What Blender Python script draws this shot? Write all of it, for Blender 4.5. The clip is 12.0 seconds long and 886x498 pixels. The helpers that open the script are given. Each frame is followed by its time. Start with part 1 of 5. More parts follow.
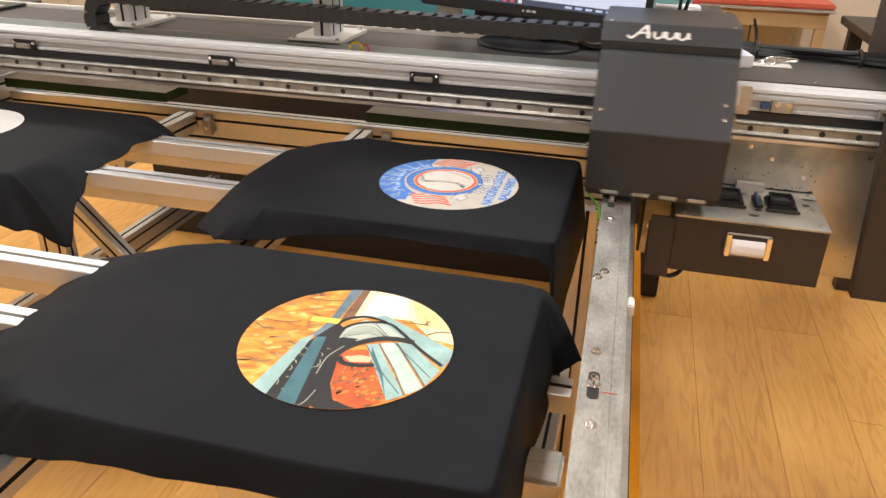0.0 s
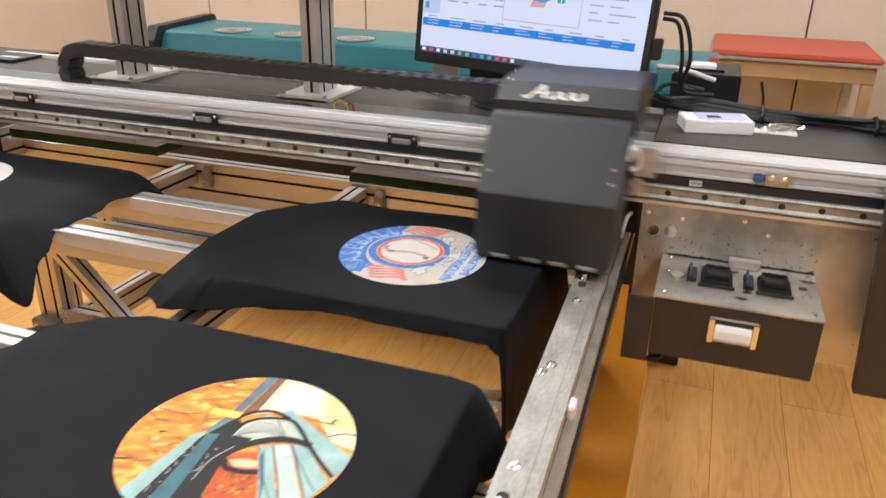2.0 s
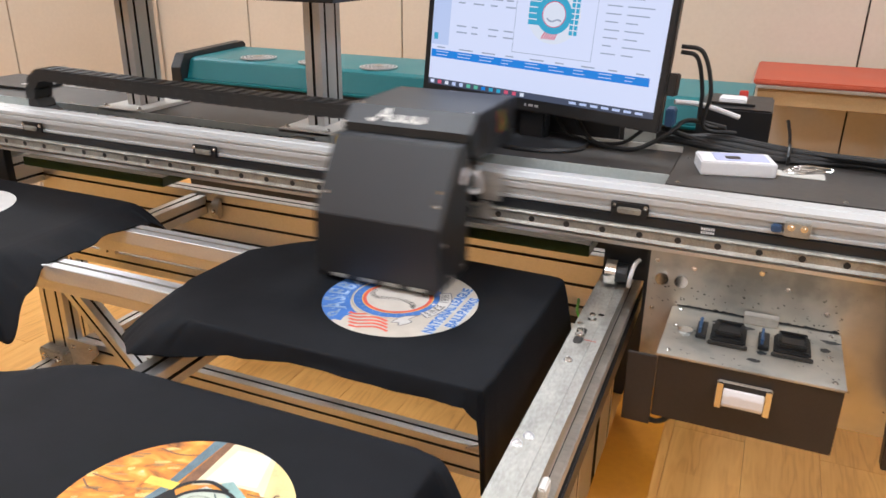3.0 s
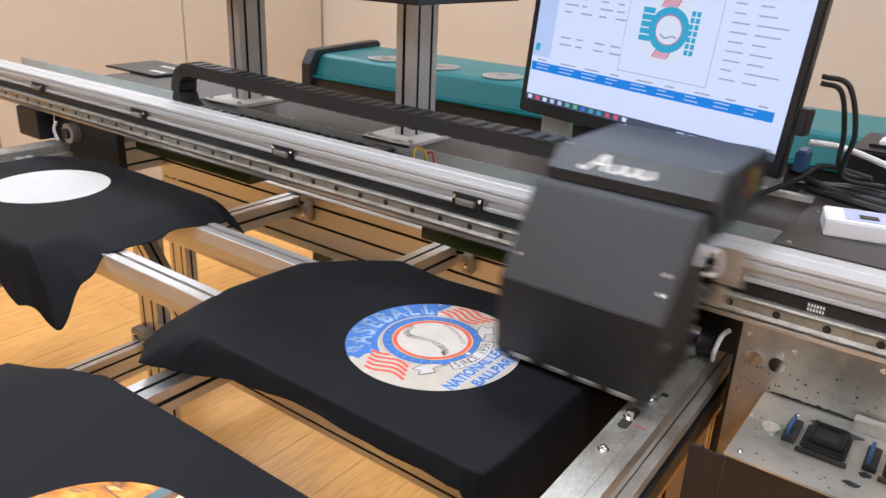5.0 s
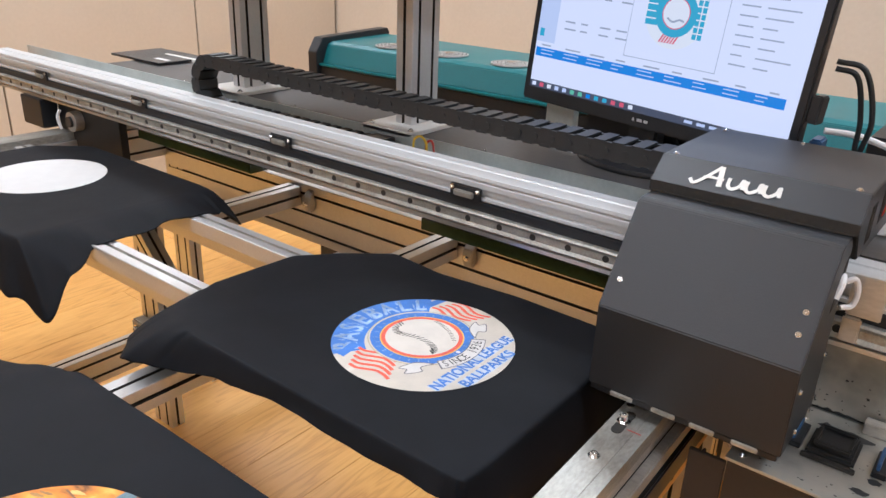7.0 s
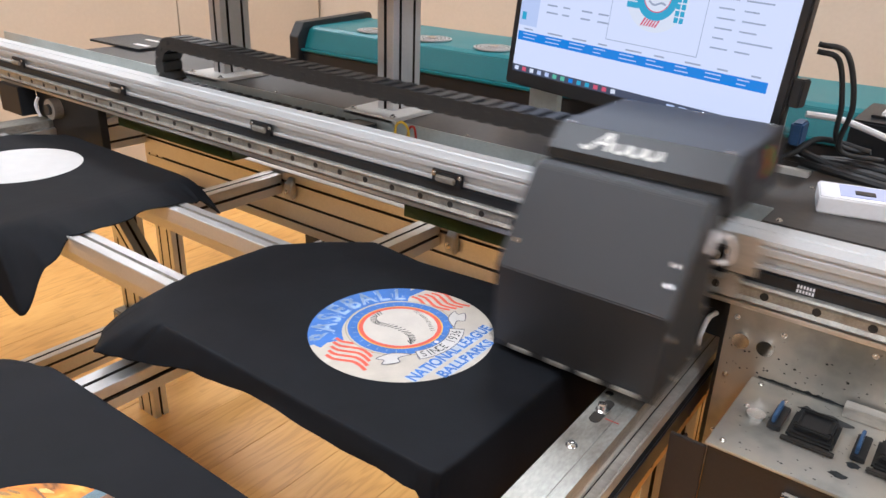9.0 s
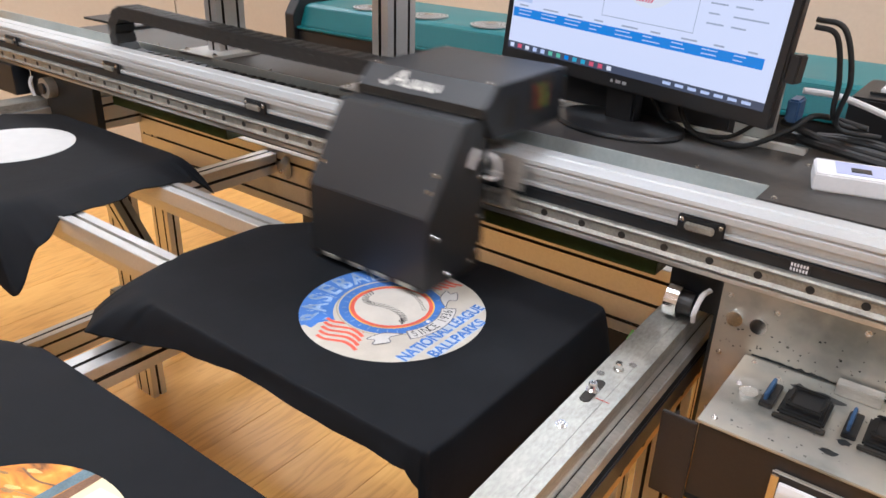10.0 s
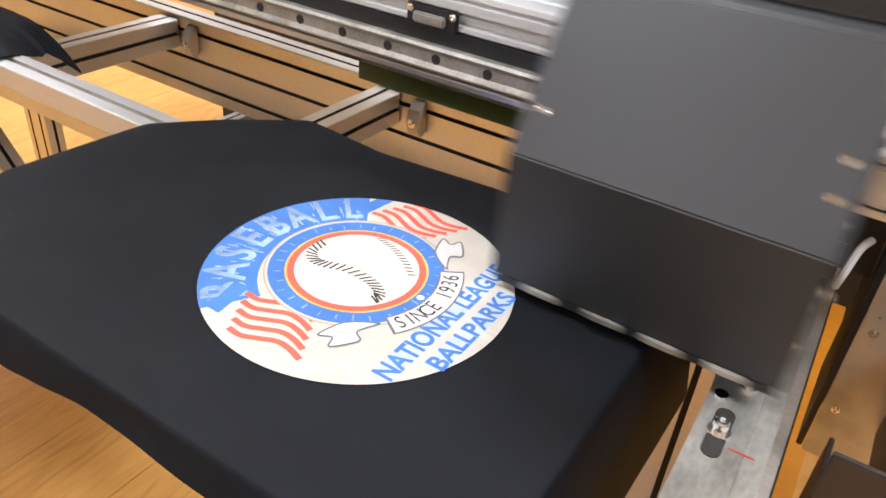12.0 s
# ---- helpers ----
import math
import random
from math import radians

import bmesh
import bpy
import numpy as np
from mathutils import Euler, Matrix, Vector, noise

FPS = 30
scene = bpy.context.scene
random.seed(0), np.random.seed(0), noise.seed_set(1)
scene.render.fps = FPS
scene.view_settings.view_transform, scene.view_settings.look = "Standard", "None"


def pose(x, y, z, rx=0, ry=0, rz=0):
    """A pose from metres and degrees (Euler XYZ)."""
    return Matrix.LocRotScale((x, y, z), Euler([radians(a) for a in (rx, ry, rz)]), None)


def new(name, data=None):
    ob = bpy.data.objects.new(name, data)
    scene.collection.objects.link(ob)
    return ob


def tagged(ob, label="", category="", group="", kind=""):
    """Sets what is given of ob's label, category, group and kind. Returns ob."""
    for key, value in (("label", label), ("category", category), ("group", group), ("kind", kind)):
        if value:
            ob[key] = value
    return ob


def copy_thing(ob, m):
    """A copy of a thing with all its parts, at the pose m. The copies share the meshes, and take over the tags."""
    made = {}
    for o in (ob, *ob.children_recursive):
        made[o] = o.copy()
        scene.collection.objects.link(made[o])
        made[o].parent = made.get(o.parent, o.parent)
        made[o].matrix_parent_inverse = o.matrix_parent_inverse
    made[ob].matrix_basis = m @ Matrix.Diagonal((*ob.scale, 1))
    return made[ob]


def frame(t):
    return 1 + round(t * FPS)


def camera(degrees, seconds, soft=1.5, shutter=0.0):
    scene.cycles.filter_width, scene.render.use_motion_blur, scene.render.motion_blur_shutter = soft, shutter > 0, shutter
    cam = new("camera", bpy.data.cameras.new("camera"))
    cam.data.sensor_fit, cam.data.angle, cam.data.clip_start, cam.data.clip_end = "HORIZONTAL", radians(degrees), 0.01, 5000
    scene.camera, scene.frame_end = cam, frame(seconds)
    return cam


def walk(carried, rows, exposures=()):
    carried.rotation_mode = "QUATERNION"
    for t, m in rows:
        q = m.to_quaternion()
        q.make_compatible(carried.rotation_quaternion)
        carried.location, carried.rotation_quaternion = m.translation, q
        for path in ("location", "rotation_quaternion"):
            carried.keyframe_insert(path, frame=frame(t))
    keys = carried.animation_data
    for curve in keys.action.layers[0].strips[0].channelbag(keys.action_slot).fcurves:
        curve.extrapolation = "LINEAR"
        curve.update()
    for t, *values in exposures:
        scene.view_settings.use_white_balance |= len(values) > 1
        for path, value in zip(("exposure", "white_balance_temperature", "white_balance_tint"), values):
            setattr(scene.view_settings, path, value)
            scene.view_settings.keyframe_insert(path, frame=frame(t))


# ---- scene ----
cam = camera(60.83, 12.0, shutter=0.6)
ROWS = [
    (0, -0.0233, 0.0424, 1.2662, 14.55, -26.09, -1.28),
    (0.5, -0.0239, 0.0415, 1.2735, 14.93, -25.86, -1.13),
    (1, -0.0140, 0.0481, 1.2788, 15.94, -25.31, -0.99),
    (1.5, 0.0374, 0.0904, 1.2896, 17.07, -24.40, -0.84),
    (2, 0.1084, 0.1825, 1.2903, 19.49, -23.24, -1.01),
    (2.5, 0.1733, 0.2553, 1.3037, 22.16, -22.19, -0.68),
    (3, 0.1670, 0.2980, 1.3006, 23.43, -21.71, -0.72),
    (3.5, 0.1200, 0.3542, 1.3031, 24.87, -21.79, -0.79),
    (5.5, 0.2560, 0.5450, 1.2936, 38.89, -21.85, -2.11),
    (6, 0.2562, 0.5587, 1.3013, 38.99, -22.20, -1.69),
    (6.5, 0.2470, 0.5631, 1.2929, 38.54, -22.23, -1.98),
    (7, 0.2414, 0.5719, 1.2866, 38.34, -22.55, -2.01),
    (9, 0.2458, 0.5921, 1.2875, 37.41, -23.68, -1.85),
    (9.5, 0.2504, 0.6006, 1.2864, 37.52, -24.33, -1.73),
    (10, 0.2527, 0.6046, 1.2850, 37.45, -25.23, -1.70),
    (10.5, 0.2505, 0.6104, 1.2837, 37.56, -26.37, -1.77),
    (10.6, 0.2045, 0.6746, 1.2436, 37.73, -26.54, -1.91),
    (10.8, 0.1385, 0.7480, 1.2044, 37.08, -27.73, -2.48),
    (11, 0.0721, 0.7789, 1.1827, 34.63, -29.02, -3.71),
    (11.5, 0.0192, 0.8470, 1.1536, 33.94, -31.52, -3.70),
    (12, -0.0183, 0.8783, 1.1328, 33.18, -33.29, -4.41),
]
# the film camera cools its white balance as it leaves the wooden floor
TINTS = [(0.0, -0.10, 6100, 10), (1.0, -0.10, 6050, 10), (2.0, -0.12, 5800, 10), (3.5, -0.14, 5550, 10), (5.5, -0.14, 5400, 10), (9.5, -0.12, 5450, 10), (10.5, -0.18, 5500, 10), (11.0, -0.02, 5550, 10), (12.0, 0.32, 5600, 10)]
walk(cam, [(t, pose(x, y, z, 90 + pitch, roll, yaw)) for t, x, y, z, yaw, pitch, roll in ROWS], TINTS)

# ---------------------------------------------------------------- world and light
world = bpy.data.worlds.new("world")
scene.world = world
world.use_nodes = True
world.node_tree.nodes["Background"].inputs[0].default_value = (0.9, 0.95, 1.0, 1)
world.node_tree.nodes["Background"].inputs[1].default_value = 0.05
LAMP_WATTS = 24.5
LAMP_COLOUR = (1.0, 0.965, 0.915)
# unseen panels; those at y -1.1 and x -5.1 are added fill
LAMP_PLACES = [(-3.0, 2.9), (-0.9, 2.9), (1.2, 2.9), (-3.0, 0.9), (-0.9, 0.9), (1.2, 0.9), (1.2, -1.1), (-0.9, -1.1), (-5.1, 2.9), (-5.1, 0.9)]
CEILING_Z = 2.75

# ---------------------------------------------------------------- materials


def shader(name):
    m = bpy.data.materials.new(name)
    m.use_nodes = True
    return m, m.node_tree.nodes, m.node_tree.links, m.node_tree.nodes["Principled BSDF"]


def surface(name, low, high, rough=0.5, metal=0.0, scale=8.0, fine=120.0, bump=0.05, stretch=(1, 1, 1), spread=0.12, random_tint=0.0, spec=0.5):
    """A colour that wanders between low and high at two scales, with fine relief and uneven gloss."""
    m, n, l, b = shader(name)
    co = n.new("ShaderNodeTexCoord")
    mp = n.new("ShaderNodeMapping")
    mp.inputs["Scale"].default_value = stretch
    l.new(co.outputs["Object"], mp.inputs[0])
    big, small = n.new("ShaderNodeTexNoise"), n.new("ShaderNodeTexNoise")
    big.inputs["Scale"].default_value, small.inputs["Scale"].default_value = scale, fine
    big.inputs["Detail"].default_value, small.inputs["Detail"].default_value = 5, 3
    l.new(mp.outputs[0], big.inputs["Vector"]), l.new(mp.outputs[0], small.inputs["Vector"])
    mix = n.new("ShaderNodeMath")
    mix.operation = "MULTIPLY_ADD"
    mix.inputs[1].default_value = 0.35
    l.new(small.outputs["Fac"], mix.inputs[0])
    sc = n.new("ShaderNodeMath")
    sc.operation = "MULTIPLY"
    sc.inputs[1].default_value = 0.65
    l.new(big.outputs["Fac"], sc.inputs[0]), l.new(sc.outputs[0], mix.inputs[2])
    ramp = n.new("ShaderNodeValToRGB")
    ramp.color_ramp.elements[0].position, ramp.color_ramp.elements[1].position = 0.32, 0.68
    ramp.color_ramp.elements[0].color, ramp.color_ramp.elements[1].color = (*low, 1), (*high, 1)
    l.new(mix.outputs[0], ramp.inputs[0])
    out = ramp.outputs[0]
    if random_tint:
        info = n.new("ShaderNodeObjectInfo")
        hsv = n.new("ShaderNodeHueSaturation")
        mr = n.new("ShaderNodeMapRange")
        mr.inputs[3].default_value, mr.inputs[4].default_value = 1 - random_tint, 1 + random_tint
        l.new(info.outputs["Random"], mr.inputs[0]), l.new(mr.outputs[0], hsv.inputs["Value"]), l.new(out, hsv.inputs["Color"])
        out = hsv.outputs[0]
    l.new(out, b.inputs["Base Color"])
    rr = n.new("ShaderNodeMapRange")
    rr.inputs[3].default_value, rr.inputs[4].default_value = max(rough - spread, 0.03), min(rough + spread, 1)
    l.new(big.outputs["Fac"], rr.inputs[0]), l.new(rr.outputs[0], b.inputs["Roughness"])
    b.inputs["Metallic"].default_value = metal
    b.inputs["Specular IOR Level"].default_value = spec
    if bump:
        bp = n.new("ShaderNodeBump")
        bp.inputs["Strength"].default_value, bp.inputs["Distance"].default_value = bump, 0.002
        l.new(small.outputs["Fac"], bp.inputs["Height"]), l.new(bp.outputs[0], b.inputs["Normal"])
    return m


def glow(name, colour, strength):
    m, n, l, b = shader(name)
    b.inputs["Base Color"].default_value = (0.02, 0.02, 0.02, 1)
    b.inputs["Roughness"].default_value = 0.25
    b.inputs["Emission Color"].default_value = (*colour, 1)
    b.inputs["Emission Strength"].default_value = strength
    return m


def laminate():
    """Oak laminate: staves of slightly different tone along y, cathedral grain and fine pores."""
    m, n, l, b = shader("oak_laminate")
    co, geo, info = n.new("ShaderNodeTexCoord"), n.new("ShaderNodeNewGeometry"), n.new("ShaderNodeObjectInfo")
    shift = n.new("ShaderNodeVectorMath")
    shift.operation = "MULTIPLY_ADD"
    comb = n.new("ShaderNodeCombineXYZ")
    comb.inputs[0].default_value, comb.inputs[1].default_value = 3.1, 7.7
    l.new(info.outputs["Random"], comb.inputs[2])
    l.new(comb.outputs[0], shift.inputs[0])
    shift.inputs[1].default_value = (1, 1, 40)
    l.new(co.outputs["Object"], shift.inputs[2])
    staves = n.new("ShaderNodeTexBrick")
    staves.inputs["Scale"].default_value = 1.0
    staves.inputs["Brick Width"].default_value, staves.inputs["Row Height"].default_value = 0.43, 0.065
    staves.inputs["Mortar Size"].default_value = 0.0004
    staves.inputs["Color1"].default_value, staves.inputs["Color2"].default_value = (0, 0, 0, 1), (1, 1, 1, 1)
    staves.inputs["Mortar"].default_value = (0.3, 0.3, 0.3, 1)
    turn = n.new("ShaderNodeMapping")
    turn.inputs["Rotation"].default_value = (0, 0, radians(90))
    l.new(co.outputs["Object"], turn.inputs[0]), l.new(turn.outputs[0], staves.inputs["Vector"])
    sq = n.new("ShaderNodeMapping")
    sq.inputs["Scale"].default_value = (8.0, 1.1, 1)
    l.new(shift.outputs[0], sq.inputs[0])
    warp = n.new("ShaderNodeTexNoise")
    warp.inputs["Scale"].default_value, warp.inputs["Detail"].default_value = 1.6, 3
    l.new(sq.outputs[0], warp.inputs["Vector"])
    rings = n.new("ShaderNodeMath")
    rings.operation = "MULTIPLY"
    rings.inputs[1].default_value = 62
    l.new(warp.outputs["Fac"], rings.inputs[0])
    sine = n.new("ShaderNodeMath")
    sine.operation = "SINE"
    l.new(rings.outputs[0], sine.inputs[0])
    pores = n.new("ShaderNodeTexNoise")
    pores.inputs["Scale"].default_value, pores.inputs["Detail"].default_value = 30, 4
    pm = n.new("ShaderNodeMapping")
    pm.inputs["Scale"].default_value = (7, 0.11, 1)
    l.new(shift.outputs[0], pm.inputs[0]), l.new(pm.outputs[0], pores.inputs["Vector"])
    add = n.new("ShaderNodeMath")
    add.operation = "MULTIPLY_ADD"
    add.inputs[1].default_value = 0.075
    soft = n.new("ShaderNodeMath")
    soft.operation = "MULTIPLY_ADD"
    soft.inputs[1].default_value, soft.inputs[2].default_value = 0.26, 0.37
    l.new(pores.outputs["Fac"], soft.inputs[0])
    l.new(sine.outputs[0], add.inputs[0]), l.new(soft.outputs[0], add.inputs[2])
    tone = n.new("ShaderNodeMath")
    tone.operation = "MULTIPLY_ADD"
    tone.inputs[1].default_value = 0.13
    l.new(staves.outputs["Color"], tone.inputs[0]), l.new(add.outputs[0], tone.inputs[2])
    ramp = n.new("ShaderNodeValToRGB")
    e = ramp.color_ramp.elements
    e[0].position, e[1].position = 0.25, 0.85
    e[0].color, e[1].color = (0.45, 0.195, 0.042, 1), (0.87, 0.51, 0.145, 1)
    mid = ramp.color_ramp.elements.new(0.5)
    mid.color = (0.75, 0.39, 0.096, 1)
    l.new(tone.outputs[0], ramp.inputs[0])
    l.new(ramp.outputs[0], b.inputs["Base Color"])
    b.inputs["Roughness"].default_value = 0.34
    bp = n.new("ShaderNodeBump")
    bp.inputs["Strength"].default_value, bp.inputs["Distance"].default_value = 0.08, 0.001
    l.new(pores.outputs["Fac"], bp.inputs["Height"]), l.new(bp.outputs[0], b.inputs["Normal"])
    return m


def cloth():
    """Black cotton jersey with a fine knit and faint lint."""
    m, n, l, b = shader("black_cotton")
    co = n.new("ShaderNodeTexCoord")
    knit, blot = n.new("ShaderNodeTexNoise"), n.new("ShaderNodeTexNoise")
    knit.inputs["Scale"].default_value, blot.inputs["Scale"].default_value = 900, 14
    blot.inputs["Detail"].default_value = 6
    l.new(co.outputs["Object"], knit.inputs["Vector"]), l.new(co.outputs["Object"], blot.inputs["Vector"])
    ramp = n.new("ShaderNodeValToRGB")
    ramp.color_ramp.elements[0].color, ramp.color_ramp.elements[1].color = (0.0040, 0.0047, 0.0066, 1), (0.0070, 0.0080, 0.0106, 1)
    ramp.color_ramp.elements[0].position, ramp.color_ramp.elements[1].position = 0.3, 0.7
    l.new(blot.outputs["Fac"], ramp.inputs[0]), l.new(ramp.outputs[0], b.inputs["Base Color"])
    b.inputs["Roughness"].default_value = 0.68
    b.inputs["Specular IOR Level"].default_value = 0.17
    bp, bq = n.new("ShaderNodeBump"), n.new("ShaderNodeBump")
    bp.inputs["Strength"].default_value, bp.inputs["Distance"].default_value = 0.25, 0.0006
    bq.inputs["Strength"].default_value, bq.inputs["Distance"].default_value = 0.25, 0.004
    l.new(knit.outputs["Fac"], bp.inputs["Height"]), l.new(blot.outputs["Fac"], bq.inputs["Height"])
    l.new(bq.outputs[0], bp.inputs["Normal"]), l.new(bp.outputs[0], b.inputs["Normal"])
    return m


def ink(name, colour, speck=0.12):
    r, g, b_ = colour
    return surface(name, tuple(c * (1 - speck) for c in colour), tuple(min(c * (1 + speck), 0.95) for c in colour), 0.75, 0, 30, 700, 0.1)


def stained_steel():
    """Steel sheet with cloudy grey-green ink haze, fine scratches and specks."""
    m, n, l, b = shader("stained_steel")
    co = n.new("ShaderNodeTexCoord")
    haze, speck, brush = n.new("ShaderNodeTexNoise"), n.new("ShaderNodeTexNoise"), n.new("ShaderNodeTexNoise")
    mp = n.new("ShaderNodeMapping")
    mp.inputs["Scale"].default_value = (0.6, 6, 6)
    l.new(co.outputs["Object"], mp.inputs[0]), l.new(mp.outputs[0], brush.inputs["Vector"])
    for q, sc, de in ((haze, 9, 5), (speck, 130, 2), (brush, 60, 3)):
        q.inputs["Scale"].default_value, q.inputs["Detail"].default_value = sc, de
    l.new(co.outputs["Object"], haze.inputs["Vector"]), l.new(co.outputs["Object"], speck.inputs["Vector"])
    ramp = n.new("ShaderNodeValToRGB")
    e = ramp.color_ramp.elements
    e[0].position, e[1].position = 0.34, 0.66
    e[0].color, e[1].color = (0.26, 0.27, 0.25, 1), (0.60, 0.56, 0.48, 1)
    e.new(0.48).color = (0.47, 0.455, 0.41, 1)
    l.new(haze.outputs["Fac"], ramp.inputs[0])
    dots = n.new("ShaderNodeValToRGB")
    dots.color_ramp.elements[0].position, dots.color_ramp.elements[1].position = 0.21, 0.27
    dots.color_ramp.elements[0].color = (0.10, 0.10, 0.10, 1)
    l.new(speck.outputs["Fac"], dots.inputs[0])
    mul = n.new("ShaderNodeMixRGB")
    mul.blend_type = "MULTIPLY"
    mul.inputs[0].default_value = 1
    l.new(ramp.outputs[0], mul.inputs[1]), l.new(dots.outputs[0], mul.inputs[2]), l.new(mul.outputs[0], b.inputs["Base Color"])
    mr = n.new("ShaderNodeMapRange")
    mr.inputs[3].default_value, mr.inputs[4].default_value = 0.60, 0.26
    l.new(haze.outputs["Fac"], mr.inputs[0]), l.new(mr.outputs[0], b.inputs["Roughness"])
    b.inputs["Metallic"].default_value = 0.75
    bp = n.new("ShaderNodeBump")
    bp.inputs["Strength"].default_value, bp.inputs["Distance"].default_value = 0.06, 0.001
    l.new(brush.outputs["Fac"], bp.inputs["Height"]), l.new(bp.outputs[0], b.inputs["Normal"])
    return m


FLOOR = laminate()
STAINED = stained_steel()
COTTON = cloth()
WALL = surface("cream_laminate_panel", (0.57, 0.495, 0.395), (0.63, 0.55, 0.445), 0.5, 0, 1.5, 60, 0.02)
PAINT = surface("white_ceiling_paint", (0.72, 0.72, 0.70), (0.8, 0.8, 0.78), 0.8, 0, 2, 80, 0.05)
ALU = surface("extruded_aluminium", (0.58, 0.57, 0.55), (0.72, 0.71, 0.69), 0.36, 0.9, 3, 200, 0.02, (1, 1, 1))
ALU_BRIGHT = surface("anodised_aluminium", (0.56, 0.56, 0.56), (0.68, 0.68, 0.68), 0.42, 0.7, 3, 200, 0.02)
BEAM_ALU = surface("matt_anodised_beam", (0.50, 0.50, 0.49), (0.58, 0.58, 0.57), 0.55, 0.25, 3, 200, 0.02, (1, 1, 1), 0.06)
# near-black colour that paints in the shade of slots, holes and openings
SLOT = surface("dark_slot_shade", (0.016, 0.0145, 0.0125), (0.040, 0.034, 0.028), 0.7, 0.2, 20, 200, 0.02)
STEEL = surface("brushed_steel", (0.40, 0.38, 0.34), (0.64, 0.61, 0.56), 0.42, 0.7, 9, 90, 0.05, (1, 3, 3), 0.18)
STEEL_RAIL = surface("milled_steel_rail", (0.26, 0.25, 0.22), (0.52, 0.51, 0.46), 0.48, 0.7, 9, 70, 0.06, (4, 1.6, 4), 0.2)
CHROME = surface("chrome", (0.75, 0.75, 0.75), (0.85, 0.85, 0.85), 0.14, 1.0, 10, 200, 0.01, (1, 1, 1), 0.05)
ZINC = surface("galvanised_sheet", (0.50, 0.54, 0.52), (0.66, 0.69, 0.67), 0.42, 0.6, 12, 150, 0.03)
BLACK_METAL = surface("black_powder_coat", (0.0075, 0.0083, 0.0098), (0.0125, 0.0136, 0.0158), 0.40, 0.0, 6, 500, 0.12, (1, 1, 1), 0.06)
BROWN_METAL = surface("dark_brown_sheet", (0.020, 0.016, 0.014), (0.030, 0.024, 0.021), 0.45, 0.0, 5, 300, 0.08)
CARRIAGE_PAINT = surface("satin_black_coat", (0.0095, 0.0102, 0.0118), (0.0135, 0.0145, 0.0165), 0.47, 0.0, 6, 600, 0.10, (1, 1, 1), 0.05, spec=0.62)
DRIED_INK = surface("dried_ink", (0.006, 0.007, 0.009), (0.03, 0.034, 0.036), 0.35, 0, 60, 500, 0.05)
TRAY = surface("charcoal_tray", (0.032, 0.029, 0.026), (0.062, 0.056, 0.05), 0.48, 0, 3, 90, 0.08, (1, 1, 1), 0.14)
BLACK_PLASTIC = surface("black_plastic", (0.010, 0.010, 0.011), (0.02, 0.02, 0.021), 0.35, 0, 10, 300, 0.05)
CHAIN = surface("chain_plastic", (0.011, 0.011, 0.011), (0.021, 0.021, 0.0205), 0.5, 0, 20, 300, 0.06)
RUBBER = surface("black_rubber", (0.008, 0.008, 0.008), (0.016, 0.016, 0.016), 0.55, 0, 10, 200, 0.05)
WHITE_PLASTIC = surface("white_plastic", (0.72, 0.71, 0.72), (0.8, 0.79, 0.8), 0.4, 0, 8, 200, 0.02)
WHITE_PAINT = surface("white_painted_plate", (0.62, 0.60, 0.55), (0.74, 0.72, 0.67), 0.45, 0, 9, 160, 0.03)
TEAL = surface("teal_paint", (0.008, 0.115, 0.13), (0.012, 0.155, 0.168), 0.38, 0, 4, 200, 0.03)
RED = surface("red_board", (0.42, 0.075, 0.035), (0.52, 0.105, 0.05), 0.55, 0, 5, 120, 0.04)
ORANGE = surface("orange_film", (0.60, 0.22, 0.008), (0.72, 0.29, 0.012), 0.35, 0, 3, 80, 0.02)
KRAFT = surface("kraft_board", (0.42, 0.27, 0.12), (0.55, 0.37, 0.18), 0.7, 0, 8, 150, 0.05)
GREEN_EDGE = surface("green_glass_edge", (0.045, 0.066, 0.026), (0.065, 0.092, 0.038), 0.12, 0, 6, 100, 0.01)
BLUE = surface("blue_plastic", (0.03, 0.07, 0.16), (0.05, 0.12, 0.25), 0.4, 0, 20, 300, 0.05)
BRASS = surface("brass_tone", (0.55, 0.33, 0.10), (0.68, 0.44, 0.16), 0.4, 0.7, 20, 200, 0.04)
YELLOW = surface("yellow_wire", (0.75, 0.5, 0.02), (0.82, 0.58, 0.04), 0.4)
GREEN_WIRE = surface("green_wire", (0.12, 0.42, 0.03), (0.2, 0.55, 0.06), 0.4)
RED_WIRE = surface("red_wire", (0.45, 0.03, 0.02), (0.55, 0.05, 0.03), 0.4)
CREAM_INK = ink("cream_ink", (0.50, 0.455, 0.385), 0.12)
WHITE_INK = ink("white_ink", (0.62, 0.61, 0.59), 0.05)
BLUE_INK = ink("blue_ink", (0.055, 0.16, 0.47), 0.25)
PALE_BLUE_INK = ink("pale_blue_ink", (0.33, 0.42, 0.55), 0.15)
RED_INK = ink("red_ink", (0.62, 0.10, 0.06), 0.2)
ORANGE_INK = ink("orange_ink", (0.66, 0.24, 0.035), 0.35)
FIRE_INK = ink("fire_ink", (0.58, 0.10, 0.02), 0.5)
GOLD_INK = ink("gold_ink", (0.72, 0.42, 0.07), 0.3)
YELLOW_INK = ink("yellow_ink", (0.78, 0.60, 0.10), 0.2)
TEAL_INK = ink("teal_ink", (0.30, 0.45, 0.42), 0.3)
DEEP_TEAL_INK = ink("deep_teal_ink", (0.06, 0.15, 0.17), 0.4)
BLACK_INK = ink("black_ink", (0.02, 0.019, 0.018), 0.4)
BROWN_INK = ink("brown_ink", (0.20, 0.10, 0.05), 0.5)
GREY_INK = ink("grey_ink", (0.42, 0.40, 0.37), 0.2)
